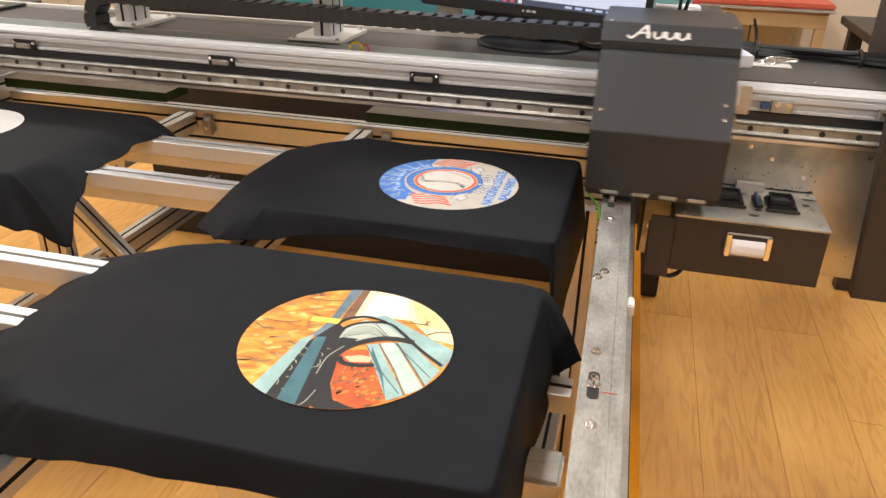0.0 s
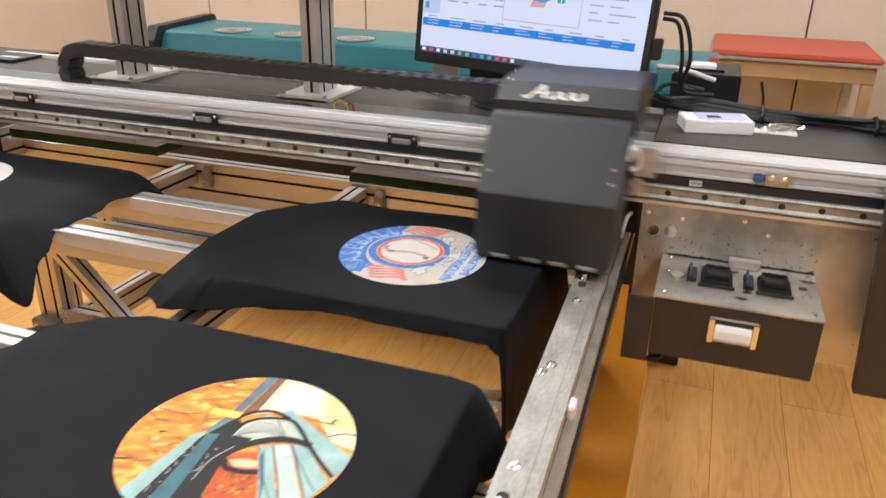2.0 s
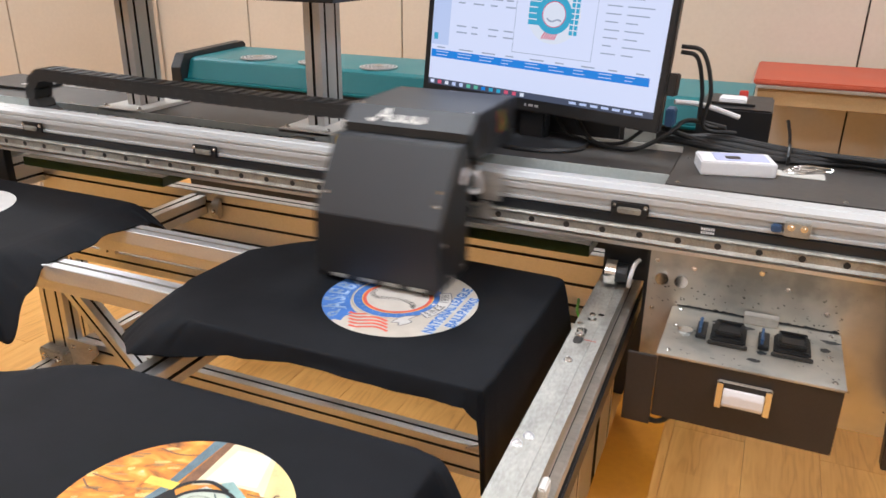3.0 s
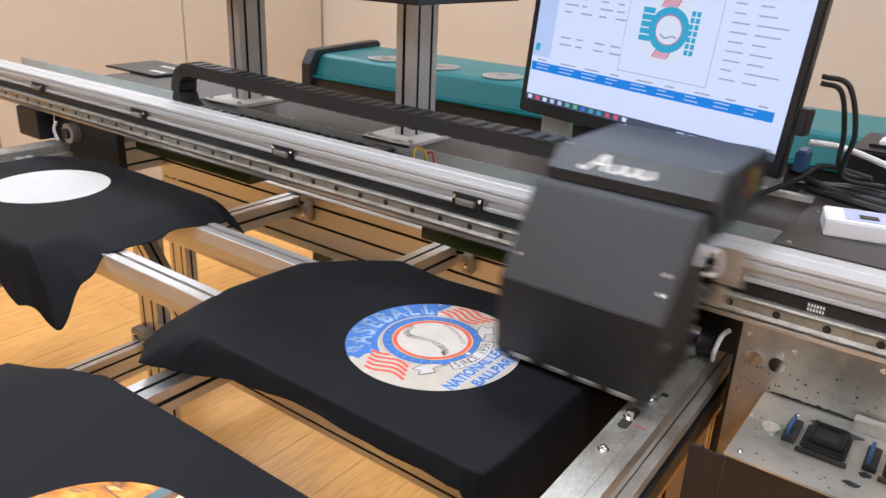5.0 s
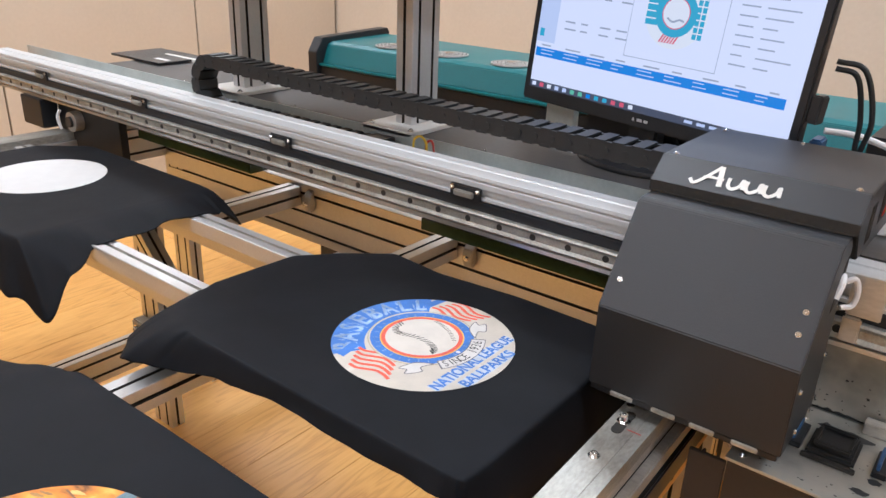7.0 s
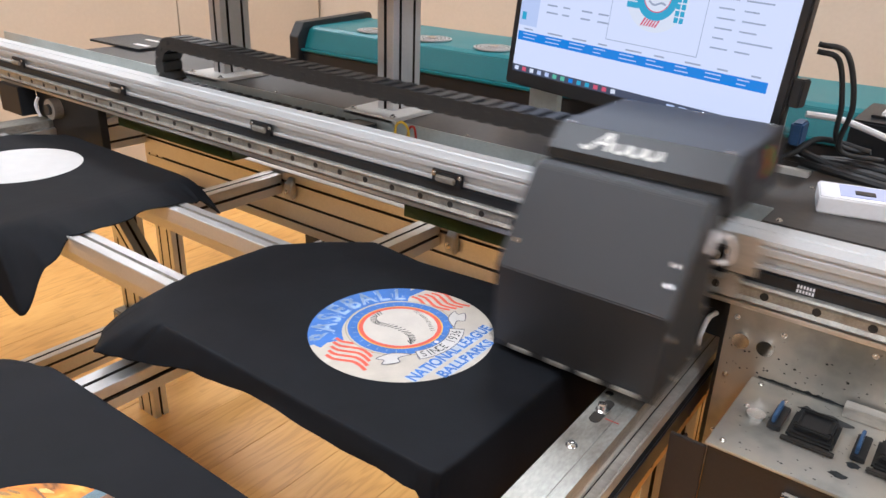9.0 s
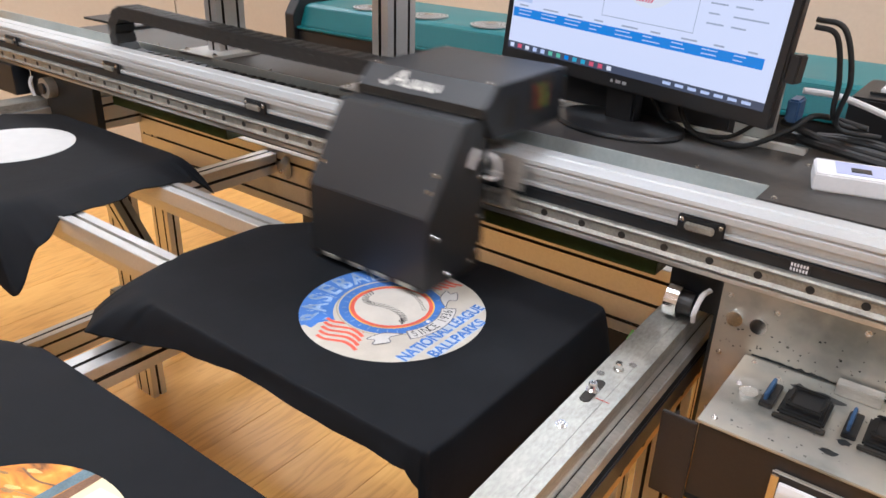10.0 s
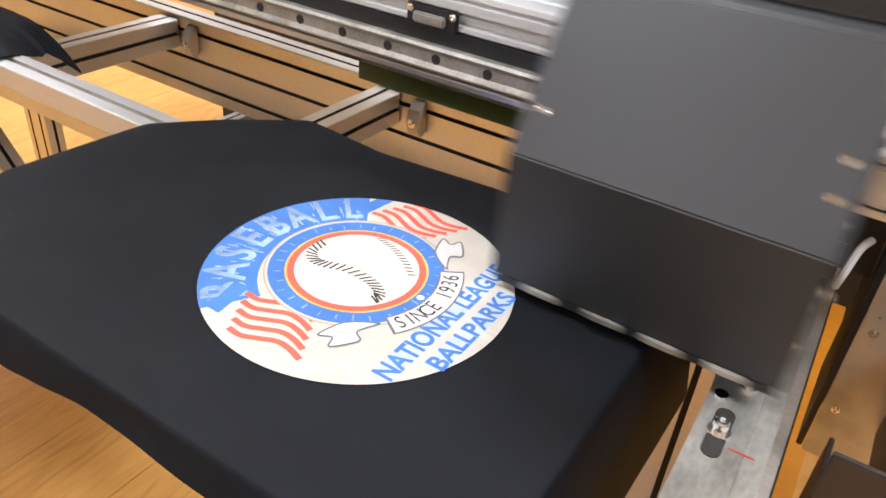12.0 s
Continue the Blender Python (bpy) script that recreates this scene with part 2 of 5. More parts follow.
SCREEN_WHITE = glow("screen_white", (0.78, 0.78, 0.90), 0.98)
SCREEN_PALE = glow("screen_pale", (0.62, 0.68, 0.88), 0.9)
SCREEN_BLUE = glow("screen_blue", (0.01, 0.25, 0.76), 0.88)
SCREEN_DARK = glow("screen_dark", (0.07, 0.08, 0.12), 0.9)
SCREEN_TEXT = glow("screen_text", (0.40, 0.42, 0.50), 0.9)
SCREEN_CYAN = glow("screen_cyan", (0.05, 0.42, 0.60), 0.9)
SCREEN_RED = glow("screen_red", (0.75, 0.10, 0.16), 0.9)
SCREEN_GREEN = glow("screen_green", (0.15, 0.55, 0.35), 0.9)
SCREEN_ART = glow("screen_art_white", (0.88, 0.86, 0.88), 0.9)
LAMP = glow("lamp_diffuser", LAMP_COLOUR, 5.0)

# ---------------------------------------------------------------- mesh helpers


def to_mesh(name, bm, mats, smooth=False):
    me = bpy.data.meshes.new(name)
    bmesh.ops.recalc_face_normals(bm, faces=bm.faces[:])
    bm.to_mesh(me)
    bm.free()
    for m in mats if isinstance(mats, (list, tuple)) else [mats]:
        me.materials.append(m)
    if smooth:
        for p in me.polygons:
            p.use_smooth = True
    return me


def part(name, bm, mat, parent=None, label="", smooth=False, at=None):
    me = bm if isinstance(bm, bpy.types.Mesh) else to_mesh(name, bm, mat, smooth)
    ob = new(name, me)
    if parent:
        ob.parent = parent
    if at is not None:
        ob.matrix_basis = at
    if label:
        ob["label"] = label
    return ob


def thing(name, label, category, at=None, group="", kind=""):
    ob = new(name)
    ob.empty_display_size = 0.05
    if at is not None:
        ob.matrix_basis = at
    return tagged(ob, label, category, group, kind)


def box(x0, x1, y0, y1, z0, z1, bevel=0.0, bm=None):
    own = bm is None
    bm = bmesh.new() if own else bm
    vs = [bm.verts.new((x, y, z)) for x in (x0, x1) for y in (y0, y1) for z in (z0, z1)]
    fs = [bm.faces.new([vs[i] for i in q]) for q in ((0, 1, 3, 2), (4, 6, 7, 5), (0, 4, 5, 1), (2, 3, 7, 6), (0, 2, 6, 4), (1, 5, 7, 3))]
    if bevel and own:
        bmesh.ops.bevel(bm, geom=bm.edges[:], offset=bevel, segments=2, affect="EDGES")
    return bm


def cyl(p0, p1, r, n=20, r1=None, bm=None):
    bm = bmesh.new() if bm is None else bm
    p0, p1 = Vector(p0), Vector(p1)
    q = (p1 - p0).to_track_quat("Z", "Y")
    r1 = r if r1 is None else r1
    a = [bm.verts.new(p0 + q @ Vector((r * math.cos(k * math.tau / n), r * math.sin(k * math.tau / n), 0))) for k in range(n)]
    b = [bm.verts.new(p1 + q @ Vector((r1 * math.cos(k * math.tau / n), r1 * math.sin(k * math.tau / n), 0))) for k in range(n)]
    for k in range(n):
        bm.faces.new((a[k], a[(k + 1) % n], b[(k + 1) % n], b[k]))
    bm.faces.new(a[::-1]), bm.faces.new(b)
    return bm


def extrude(outline, axis, a, b, bevel=0.0):
    """A prism: the outline is in the two other axes, in the order of the alphabet."""
    bm = bmesh.new()

    def put(u, v, w):
        return {"x": (w, u, v), "y": (u, w, v), "z": (u, v, w)}[axis]
    lo = [bm.verts.new(put(u, v, a)) for u, v in outline]
    hi = [bm.verts.new(put(u, v, b)) for u, v in outline]
    k = len(outline)
    for i in range(k):
        bm.faces.new((lo[i], lo[(i + 1) % k], hi[(i + 1) % k], hi[i]))
    bm.faces.new(lo[::-1]), bm.faces.new(hi)
    if bevel:
        bmesh.ops.recalc_face_normals(bm, faces=bm.faces[:])
        bmesh.ops.bevel(bm, geom=bm.edges[:], offset=bevel, segments=2, affect="EDGES")
    return bm


def spline(points, steps=8):
    """A smooth line through the points."""
    p = [Vector(q) for q in points]
    p = [p[0] * 2 - p[1]] + p + [p[-1] * 2 - p[-2]]
    out = []
    for i in range(1, len(p) - 2):
        for s in range(steps):
            t = s / steps
            a, b, c, d = p[i - 1], p[i], p[i + 1], p[i + 2]
            out.append(0.5 * (2 * b + (c - a) * t + (2 * a - 5 * b + 4 * c - d) * t * t + (3 * b - a - 3 * c + d) * t ** 3))
    return out + [p[-2]]


def tube(points, r, n=10, steps=8, bm=None):
    bm = bmesh.new() if bm is None else bm
    line = spline(points, steps) if steps > 1 else [Vector(q) for q in points]
    rings, side = [], None
    for i, c in enumerate(line):
        d = (line[min(i + 1, len(line) - 1)] - line[max(i - 1, 0)]).normalized()
        if side is None:
            side = d.orthogonal().normalized()
        side = (side - d * side.dot(d)).normalized()
        up = d.cross(side)
        rings.append([bm.verts.new(c + r * (math.cos(k * math.tau / n) * side + math.sin(k * math.tau / n) * up)) for k in range(n)])
    for a, b in zip(rings, rings[1:]):
        for k in range(n):
            bm.faces.new((a[k], a[(k + 1) % n], b[(k + 1) % n], b[k]))
    bm.faces.new(rings[0][::-1]), bm.faces.new(rings[-1])
    return bm


def slotted(w, h, slots_w, slots_h, length, lip=0.0034, deep=0.007):
    """An aluminium profile, w by h, with T-slots, along its own z from 0; the slot walls take the second material,
    which can paint in their shade.
    """
    pts, dark = [], []

    def side(x0, y0, dx, dy, size, count):
        nx, ny = -dy, dx
        for k in range(count):
            c = size * (k + 0.5) / count
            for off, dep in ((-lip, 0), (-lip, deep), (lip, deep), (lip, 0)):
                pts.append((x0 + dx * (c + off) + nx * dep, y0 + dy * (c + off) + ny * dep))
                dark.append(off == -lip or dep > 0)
    corner = 0.0012
    for x0, y0, dx, dy, size, count in ((0, 0, 1, 0, w, slots_w), (w, 0, 0, 1, h, slots_h), (w, h, -1, 0, w, slots_w), (0, h, 0, -1, h, slots_h)):
        pts.append((x0 + dx * corner, y0 + dy * corner)), dark.append(False)
        side(x0, y0, dx, dy, size, count)
        pts.append((x0 + dx * (size - corner), y0 + dy * (size - corner))), dark.append(False)
    bm = bmesh.new()
    lo = [bm.verts.new((x - w / 2, y - h / 2, 0)) for x, y in pts]
    hi = [bm.verts.new((x - w / 2, y - h / 2, length)) for x, y in pts]
    k = len(pts)
    for i in range(k):
        f = bm.faces.new((lo[i], lo[(i + 1) % k], hi[(i + 1) % k], hi[i]))
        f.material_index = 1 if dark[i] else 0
    bm.faces.new(lo[::-1]), bm.faces.new(hi)
    return bm


def bar(name, parent, p0, p1, w, h, slots_w, slots_h, up=(0, 0, 1), metal=None, groove=None):
    """A slotted profile from p0 to p1 (its axis); w is measured sideways, h along up."""
    p0, p1 = Vector(p0), Vector(p1)
    d = (p1 - p0).normalized()
    y = (Vector(up) - d * Vector(up).dot(d)).normalized()
    x = y.cross(d)
    m = Matrix((x, y, d)).transposed().to_4x4()
    m.translation = p0
    # with no groove given, the slot walls are coloured as dark as their shade
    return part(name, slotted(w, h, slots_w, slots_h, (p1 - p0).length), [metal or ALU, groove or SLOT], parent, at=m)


def bolt_mesh(r=0.006, h=0.005):
    """A cap screw with a hexagon socket, standing on z = 0."""
    bm = bmesh.new()
    n = 18
    rings = [(r * 1.5, 0), (r * 1.5, h * 0.2), (r, h * 0.2), (r, h * 0.85), (r * 0.85, h), (r * 0.5, h), (r * 0.5, h * 0.45)]
    vs = [[bm.verts.new((q * math.cos(k * math.tau / n), q * math.sin(k * math.tau / n), z)) for k in range(n)] for q, z in rings]
    for a, b in zip(vs, vs[1:]):
        for k in range(n):
            bm.faces.new((a[k], a[(k + 1) % n], b[(k + 1) % n], b[k]))
    bm.faces.new(vs[-1]), bm.faces.new(vs[0][::-1])
    return to_mesh("bolt", bm, CHROME)


BOLT, SCREW = bolt_mesh(0.0045, 0.0045), bolt_mesh(0.0026, 0.0025)


def lettering(text, size, bold=0.0):
    """A mesh of the built-in font's letters, flat in x and y, centred."""
    cu = bpy.data.curves.new("text", "FONT")
    cu.body, cu.size, cu.align_x, cu.align_y = text, size, "CENTER", "CENTER"
    cu.offset = bold * size
    ob = new("text", cu)
    bpy.context.view_layer.update()
    me = bpy.data.meshes.new_from_object(ob.evaluated_get(bpy.context.evaluated_depsgraph_get()))
    bpy.data.objects.remove(ob)
    return me


# ---------------------------------------------------------------- room
ROOM_X, ROOM_Y = (-9.0, 3.2), (-2.6, 4.15)


def build_room():
    floor = tagged(part("floor", box(ROOM_X[0], ROOM_X[1], ROOM_Y[0], ROOM_Y[1], -0.12, -0.0085), KRAFT), "oak laminate floor of long planks under the printer", "floor", kind="structure")
    ceiling = part("ceiling", box(ROOM_X[0], ROOM_X[1], ROOM_Y[0], ROOM_Y[1], CEILING_Z, CEILING_Z + 0.1), PAINT)
    tagged(ceiling, "plain white painted ceiling of the workshop", "ceiling", kind="structure")
    north = part("wall_north", box(ROOM_X[0], ROOM_X[1], 4.165, 4.3, 0, CEILING_Z), SLOT)
    tagged(north, "cream laminate partition wall with thin dark seams", "wall", kind="structure")
    seams = [ROOM_X[0], -6.32, -3.78, -2.76, -1.74, -0.6, 0.5, 1.6, ROOM_X[1]]
    for a, b in zip(seams, seams[1:]):
        part("panel", box(a + 0.004, b - 0.004, 4.145, 4.168, 0.08, CEILING_Z - 0.002, 0.002), WALL, north)
    part("skirting", box(ROOM_X[0], ROOM_X[1], 4.135, 4.168, 0, 0.08, 0.002), WHITE_PAINT, north)
    side = part("wall_return", box(-3.55, -3.45, 1.0, 4.130, 0, CEILING_Z - 0.002), SLOT)
    tagged(side, "cream laminate partition return with thin dark seams", "wall", kind="structure")
    for a, b in ((1.0, 2.05), (2.05, 3.09), (3.09, 4.13)):
        part("panel", box(-3.452, -3.436, a + 0.004, b - 0.004, 0.004, CEILING_Z - 0.006, 0.002), WALL, side)
    for name, a in (("wall_south", (ROOM_X[0], ROOM_X[1], ROOM_Y[0] - 0.12, ROOM_Y[0], 0, CEILING_Z)), ("wall_west", (ROOM_X[0] - 0.12, ROOM_X[0], ROOM_Y[0], ROOM_Y[1], 0, CEILING_Z)), ("wall_east", (ROOM_X[1], ROOM_X[1] + 0.12, ROOM_Y[0], ROOM_Y[1], 0, CEILING_Z))):
        tagged(part(name, box(*a), WALL), "plain cream wall of the workshop", "wall", kind="structure")
    light = thing("ceiling_light", "unseen square white ceiling light panel, switched on", "ceiling light", pose(*LAMP_PLACES[0], CEILING_Z), "ceiling lights")
    part("frame", box(-0.31, 0.31, -0.31, 0.31, -0.03, -0.0005, 0.004), WHITE_PAINT, light)
    part("diffuser", box(-0.285, 0.285, -0.285, 0.285, -0.034, -0.0301), LAMP, light)
    for p in LAMP_PLACES[1:]:
        copy_thing(light, pose(*p, CEILING_Z))
    # one area lamp under each panel, the added fill ones too
    for x, y in LAMP_PLACES:
        lamp = bpy.data.lights.new("panel_lamp", "AREA")
        lamp.shape, lamp.size, lamp.energy, lamp.color = "SQUARE", 0.57, LAMP_WATTS, LAMP_COLOUR
        ob = new("panel_lamp", lamp)
        ob.matrix_basis = pose(x, y, CEILING_Z - 0.04)
    return floor


def lay_planks(floor):
    """Laminate boards along y, in a running bond; those far from the printer are joined."""
    wide, long = 0.195, 1.29
    bm = box(-wide / 2 + 0.0005, wide / 2 - 0.0005, -long / 2 + 0.0005, long / 2 - 0.0005, -0.008, 0, 0.0006)
    me = to_mesh("plank", bm, FLOOR)
    rng = random.Random(4)
    far = bmesh.new()
    for i in range(-29, 33):
        x = -3.35 + i * wide
        start = 0.15 - rng.choice((0.0, 0.43, 0.86))
        for k in range(-2, 5):
            y0, y1 = max(start + k * long, ROOM_Y[0] + 0.002), min(start + (k + 1) * long, 4.132)
            if y1 - y0 < 0.02:
                continue
            z = -0.0002 * ((i + k) % 3)
            if 0 <= i < 26 and k >= 0 and y1 - y0 > long - 0.001:
                part("plank", me, None, floor, at=pose(x, (y0 + y1) / 2, z))
            else:
                xa, xb = x - wide / 2 + 0.0002, min(x + wide / 2, ROOM_X[1]) - 0.0002
                lo, hi = [[far.verts.new((u, v, w)) for u, v in ((xa, y0), (xb, y0), (xb, y1 - 0.0004), (xa, y1 - 0.0004))] for w in (z - 0.008, z)]
                far.faces.new(lo[::-1]), far.faces.new(hi)
                for q in range(4):
                    far.faces.new((lo[q], lo[(q + 1) % 4], hi[(q + 1) % 4], hi[q]))
    part("far_planks", far, FLOOR, floor)["kind"] = "stuff"


# ---------------------------------------------------------------- printer frame
RAIL_Z = 0.772


def build_frame():
    f = thing("printer_frame", "aluminium profile table frame of a flatbed garment printer", "printer frame")
    # side rails on which the gantry runs
    skew = pose(-0.034, 1.28, 0, 0, 0, 1.15)
    rail = part("guide_rail", extrude([(-0.016, 0.752), (-0.016, RAIL_Z), (0.018, RAIL_Z), (0.0184, RAIL_Z - 0.0007), (0.0192, RAIL_Z - 0.0007), (0.0196, RAIL_Z), (0.033, RAIL_Z), (0.033, 0.752)], "y", -1.7, 0.67), STEEL_RAIL, f, "worn milled steel guide plate", at=skew)
    for x, y in ((0, -0.79), (0.001, -0.607), (0, -0.471), (0, -0.262), (-0.009, -0.281), (0.001, -0.070)):
        part("bolt", BOLT, None, rail, at=pose(x, y, RAIL_Z))
    part("bolt", BOLT, None, rail, at=pose(0.006, 0.065, RAIL_Z) @ Matrix.Diagonal((1, 1, 2.6, 1)))
    for x, y in ((-0.008, 0.045), (0.016, 0.085)):
        part("washer", cyl((x, y, RAIL_Z + 0.0002), (x, y, RAIL_Z + 0.0015), 0.005, 16), CHROME, rail)
    for y in (-0.539, 0.0065):
        slot = bmesh.new()
        cyl((0, y - 0.018, RAIL_Z + 0.0002), (0, y - 0.018, RAIL_Z + 0.0008), 0.0065, 16, bm=slot)
        cyl((0, y + 0.020, RAIL_Z + 0.0002), (0, y + 0.020, RAIL_Z + 0.0008), 0.0065, 16, bm=slot)
        box(-0.0065, 0.0065, y - 0.018, y + 0.020, RAIL_Z + 0.0002, RAIL_Z + 0.0009, bm=slot)
        part("slot", slot, SLOT, rail, "dark oblong adjusting slot")
        part("bolt", BOLT, None, rail, at=pose(0, y, RAIL_Z + 0.0009) @ Matrix.Diagonal((1.15, 1.15, 2.6, 1)))
        part("red_line", box(0.009, 0.026, y - 0.010, y - 0.0088, RAIL_Z + 0.0002, RAIL_Z + 0.0005), RED_WIRE, rail, "red scribed mark")
    part("clip", box(0.0335, 0.043, -0.345, -0.320, 0.752, 0.770, 0.002), WHITE_PAINT, rail, "small white plastic end stop")
    beam = part("side_beam", slotted(0.044, 0.09, 1, 2, 2.35), [STEEL, SLOT], f, "grey slotted side beam", at=skew @ pose(0.008, -1.7, 0.706, -90, 0, 0))
    part("linear_rail", box(0.0305, 0.044, -1.7, 0.67, 0.712, 0.732, 0.002), STEEL, f, "steel linear rail along the side beam", at=skew)
    part("cable_tray", box(0.0305, 0.048, -1.7, 0.67, 0.672, 0.706, 0.002), BLACK_PLASTIC, f, at=skew)
    strip = part("rack", box(0.0305, 0.038, -1.7, 0.67, 0.632, 0.668, 0.001), BRASS, f, "ochre perforated strip", at=skew)
    for k in range(30):
        part("hole", cyl((0.038, -1.5 + k * 0.07, 0.65), (0.0386, -1.5 + k * 0.07, 0.65), 0.006, 10), SLOT, strip)
    left = part("guide_rail", extrude([(-1.80, 0.752), (-1.80, RAIL_Z), (-1.735, RAIL_Z), (-1.735, 0.752)], "y", -0.4, 1.95, 0.0008), STEEL_RAIL, f, "worn milled steel guide plate")
    bar("side_beam", f, (-1.765, -0.4, 0.706), (-1.765, 1.95, 0.706), 0.08, 0.09, 2, 2)
    # cross bars under the platens
    for y in (0.30, 0.70, 0.842, 1.184, 1.38):
        bar("crossbar", f, (-1.725, y, 0.747), (-0.125, y, 0.747), 0.040, 0.030, 1, 0, metal=ALU_BRIGHT, groove=STEEL)
        bar("crossbar_support", f, (-1.725, y + 0.010, 0.7185), (-0.135, y + 0.010, 0.7185), 0.04, 0.026, 1, 0)
    for y in (0.50, 0.60, 0.85):
        bar("tie_bar", f, (-0.40, y, 0.672), (-0.049, y, 0.672), 0.04, 0.03, 1, 0)
    # bars along the bed and at its far end
    for x in (-0.63,):
        bar("bed_bar", f, (x, 0.30, 0.684), (x, 1.55, 0.684), 0.046, 0.04, 1, 1, metal=ALU_BRIGHT)
    for x in (-1.16, -0.665):
        bar("bed_bar", f, (x, 1.46, 0.672), (x, 1.775, 0.672), 0.045, 0.05, 1, 1)
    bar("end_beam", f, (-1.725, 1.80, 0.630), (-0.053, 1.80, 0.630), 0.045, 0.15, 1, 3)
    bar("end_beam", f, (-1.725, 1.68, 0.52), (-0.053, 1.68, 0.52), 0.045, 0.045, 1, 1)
    for x in (-1.10, -0.605):
        b = part("corner_bracket", extrude([(1.777, 0.697), (1.777, 0.647), (1.768, 0.640), (1.760, 0.647), (1.755, 0.662), (1.760, 0.682)], "x", x - 0.012, x + 0.012, 0.002), STEEL, f)
        part("bolt", BOLT, None, b, at=pose(x, 1.7545, 0.664, 90, 0, 0))
    # legs, low stretchers and braces
    for x, y in ((-1.43, 1.52), (-0.10, 1.52), (-1.70, 0.2), (-0.10, 0.2), (-1.70, 1.80), (-0.10, 1.83)):
        bar("leg", f, (x, y, 0.0), (x, y, 0.66), 0.08, 0.04, 2, 1, up=(0, 1, 0))
    bar("stretcher", f, (-1.39, 1.545, 0.30), (-0.14, 1.545, 0.30), 0.04, 0.08, 1, 2)
    joint = part("corner_joint", box(-1.475, -1.385, 1.47, 1.535, 0.235, 0.325, 0.004), STEEL_RAIL, f, "grey cast corner joint with bolts")
    for dx, dz in ((0.022, 0.025), (0.068, 0.025), (0.022, 0.068), (0.068, 0.068)):
        part("bolt", BOLT, None, joint, at=pose(-1.475 + dx, 1.4695, 0.235 + dz, 90, 0, 0) @ Matrix.Scale(1.8, 4))
    gusset = part("gusset", extrude([(-0.30, 0.335), (-0.14, 0.335), (-0.14, 0.395), (-0.20, 0.385)], "y", 1.515, 1.5245, 0.001), STEEL, f, "steel gusset plate")
    for dx in (0.03, 0.075, 0.12):
        part("bolt", BOLT, None, gusset, at=pose(-0.29 + dx, 1.5148, 0.35, 90, 0, 0) @ Matrix.Scale(1.4, 4))
    bar("stretcher", f, (-1.43, 0.22, 0.26), (-1.43, 1.50, 0.26), 0.04, 0.08, 1, 2)
    bar("stretcher", f, (-0.10, 0.22, 0.26), (-0.10, 1.50, 0.26), 0.04, 0.08, 1, 2)
    bar("stretcher", f, (-1.43, 1.54, 0.26), (-1.43, 2.3, 0.26), 0.04, 0.08, 1, 2)
    bar("brace", f, (-1.42, 1.478, 0.64), (-1.10, 1.478, 0.30), 0.04, 0.04, 1, 1, up=(0, 1, 0))
    bar("brace", f, (-1.62, 0.9, 0.30), (-1.38, 1.2, 0.66), 0.04, 0.04, 1, 1, up=(0, 1, 0))
    for sx, x in ((1, -1.39), (-1, -0.14)):
        gusset = part("corner_plate", extrude([(x, 0.36), (x + sx * 0.10, 0.36), (x + sx * 0.10, 0.335), (x + sx * 0.03, 0.26), (x, 0.26)], "y", 1.492, 1.4985, 0.001), STEEL, f, "bolted steel corner plate")
        for dx, z in ((0.02, 0.34), (0.08, 0.345), (0.02, 0.285)):
            part("bolt", BOLT, None, gusset, at=pose(x + sx * dx, 1.4915, z, 90, 0, 0))
    hook = part("lug", box(-0.16, -0.045, 0.70, 0.76, 0.60, 0.66, 0.004), STEEL, f, "steel bearing lug under the bed")
    part("bolt", BOLT, None, hook, at=pose(-0.10, 0.73, 0.66) @ Matrix.Scale(1.6, 4))
    return f


# ---------------------------------------------------------------- platens and shirts
CLOTH_Z = 0.7815


def build_platen(x0, x1, y0, y1):
    p = thing("platen", "black flat printing platen resting on two aluminium crossbars", "platen", group="platens")
    c = 0.09
    top = [(x1, y0), (x1, y1), (x0 + c, y1), (x0, y1 - c), (x0, y0 + c), (x0 + c * 0.6, y0)]
    part("board", extrude(top, "z", 0.7636, 0.7785, 0.003), BLACK_PLASTIC, p)
    for y in (y0 + 0.11, y1 - 0.05):
        part("clamp", box(x0 + 0.1, x1 - 0.1, y - 0.012, y + 0.012, 0.7622, 0.7634), STEEL, p)
    return p


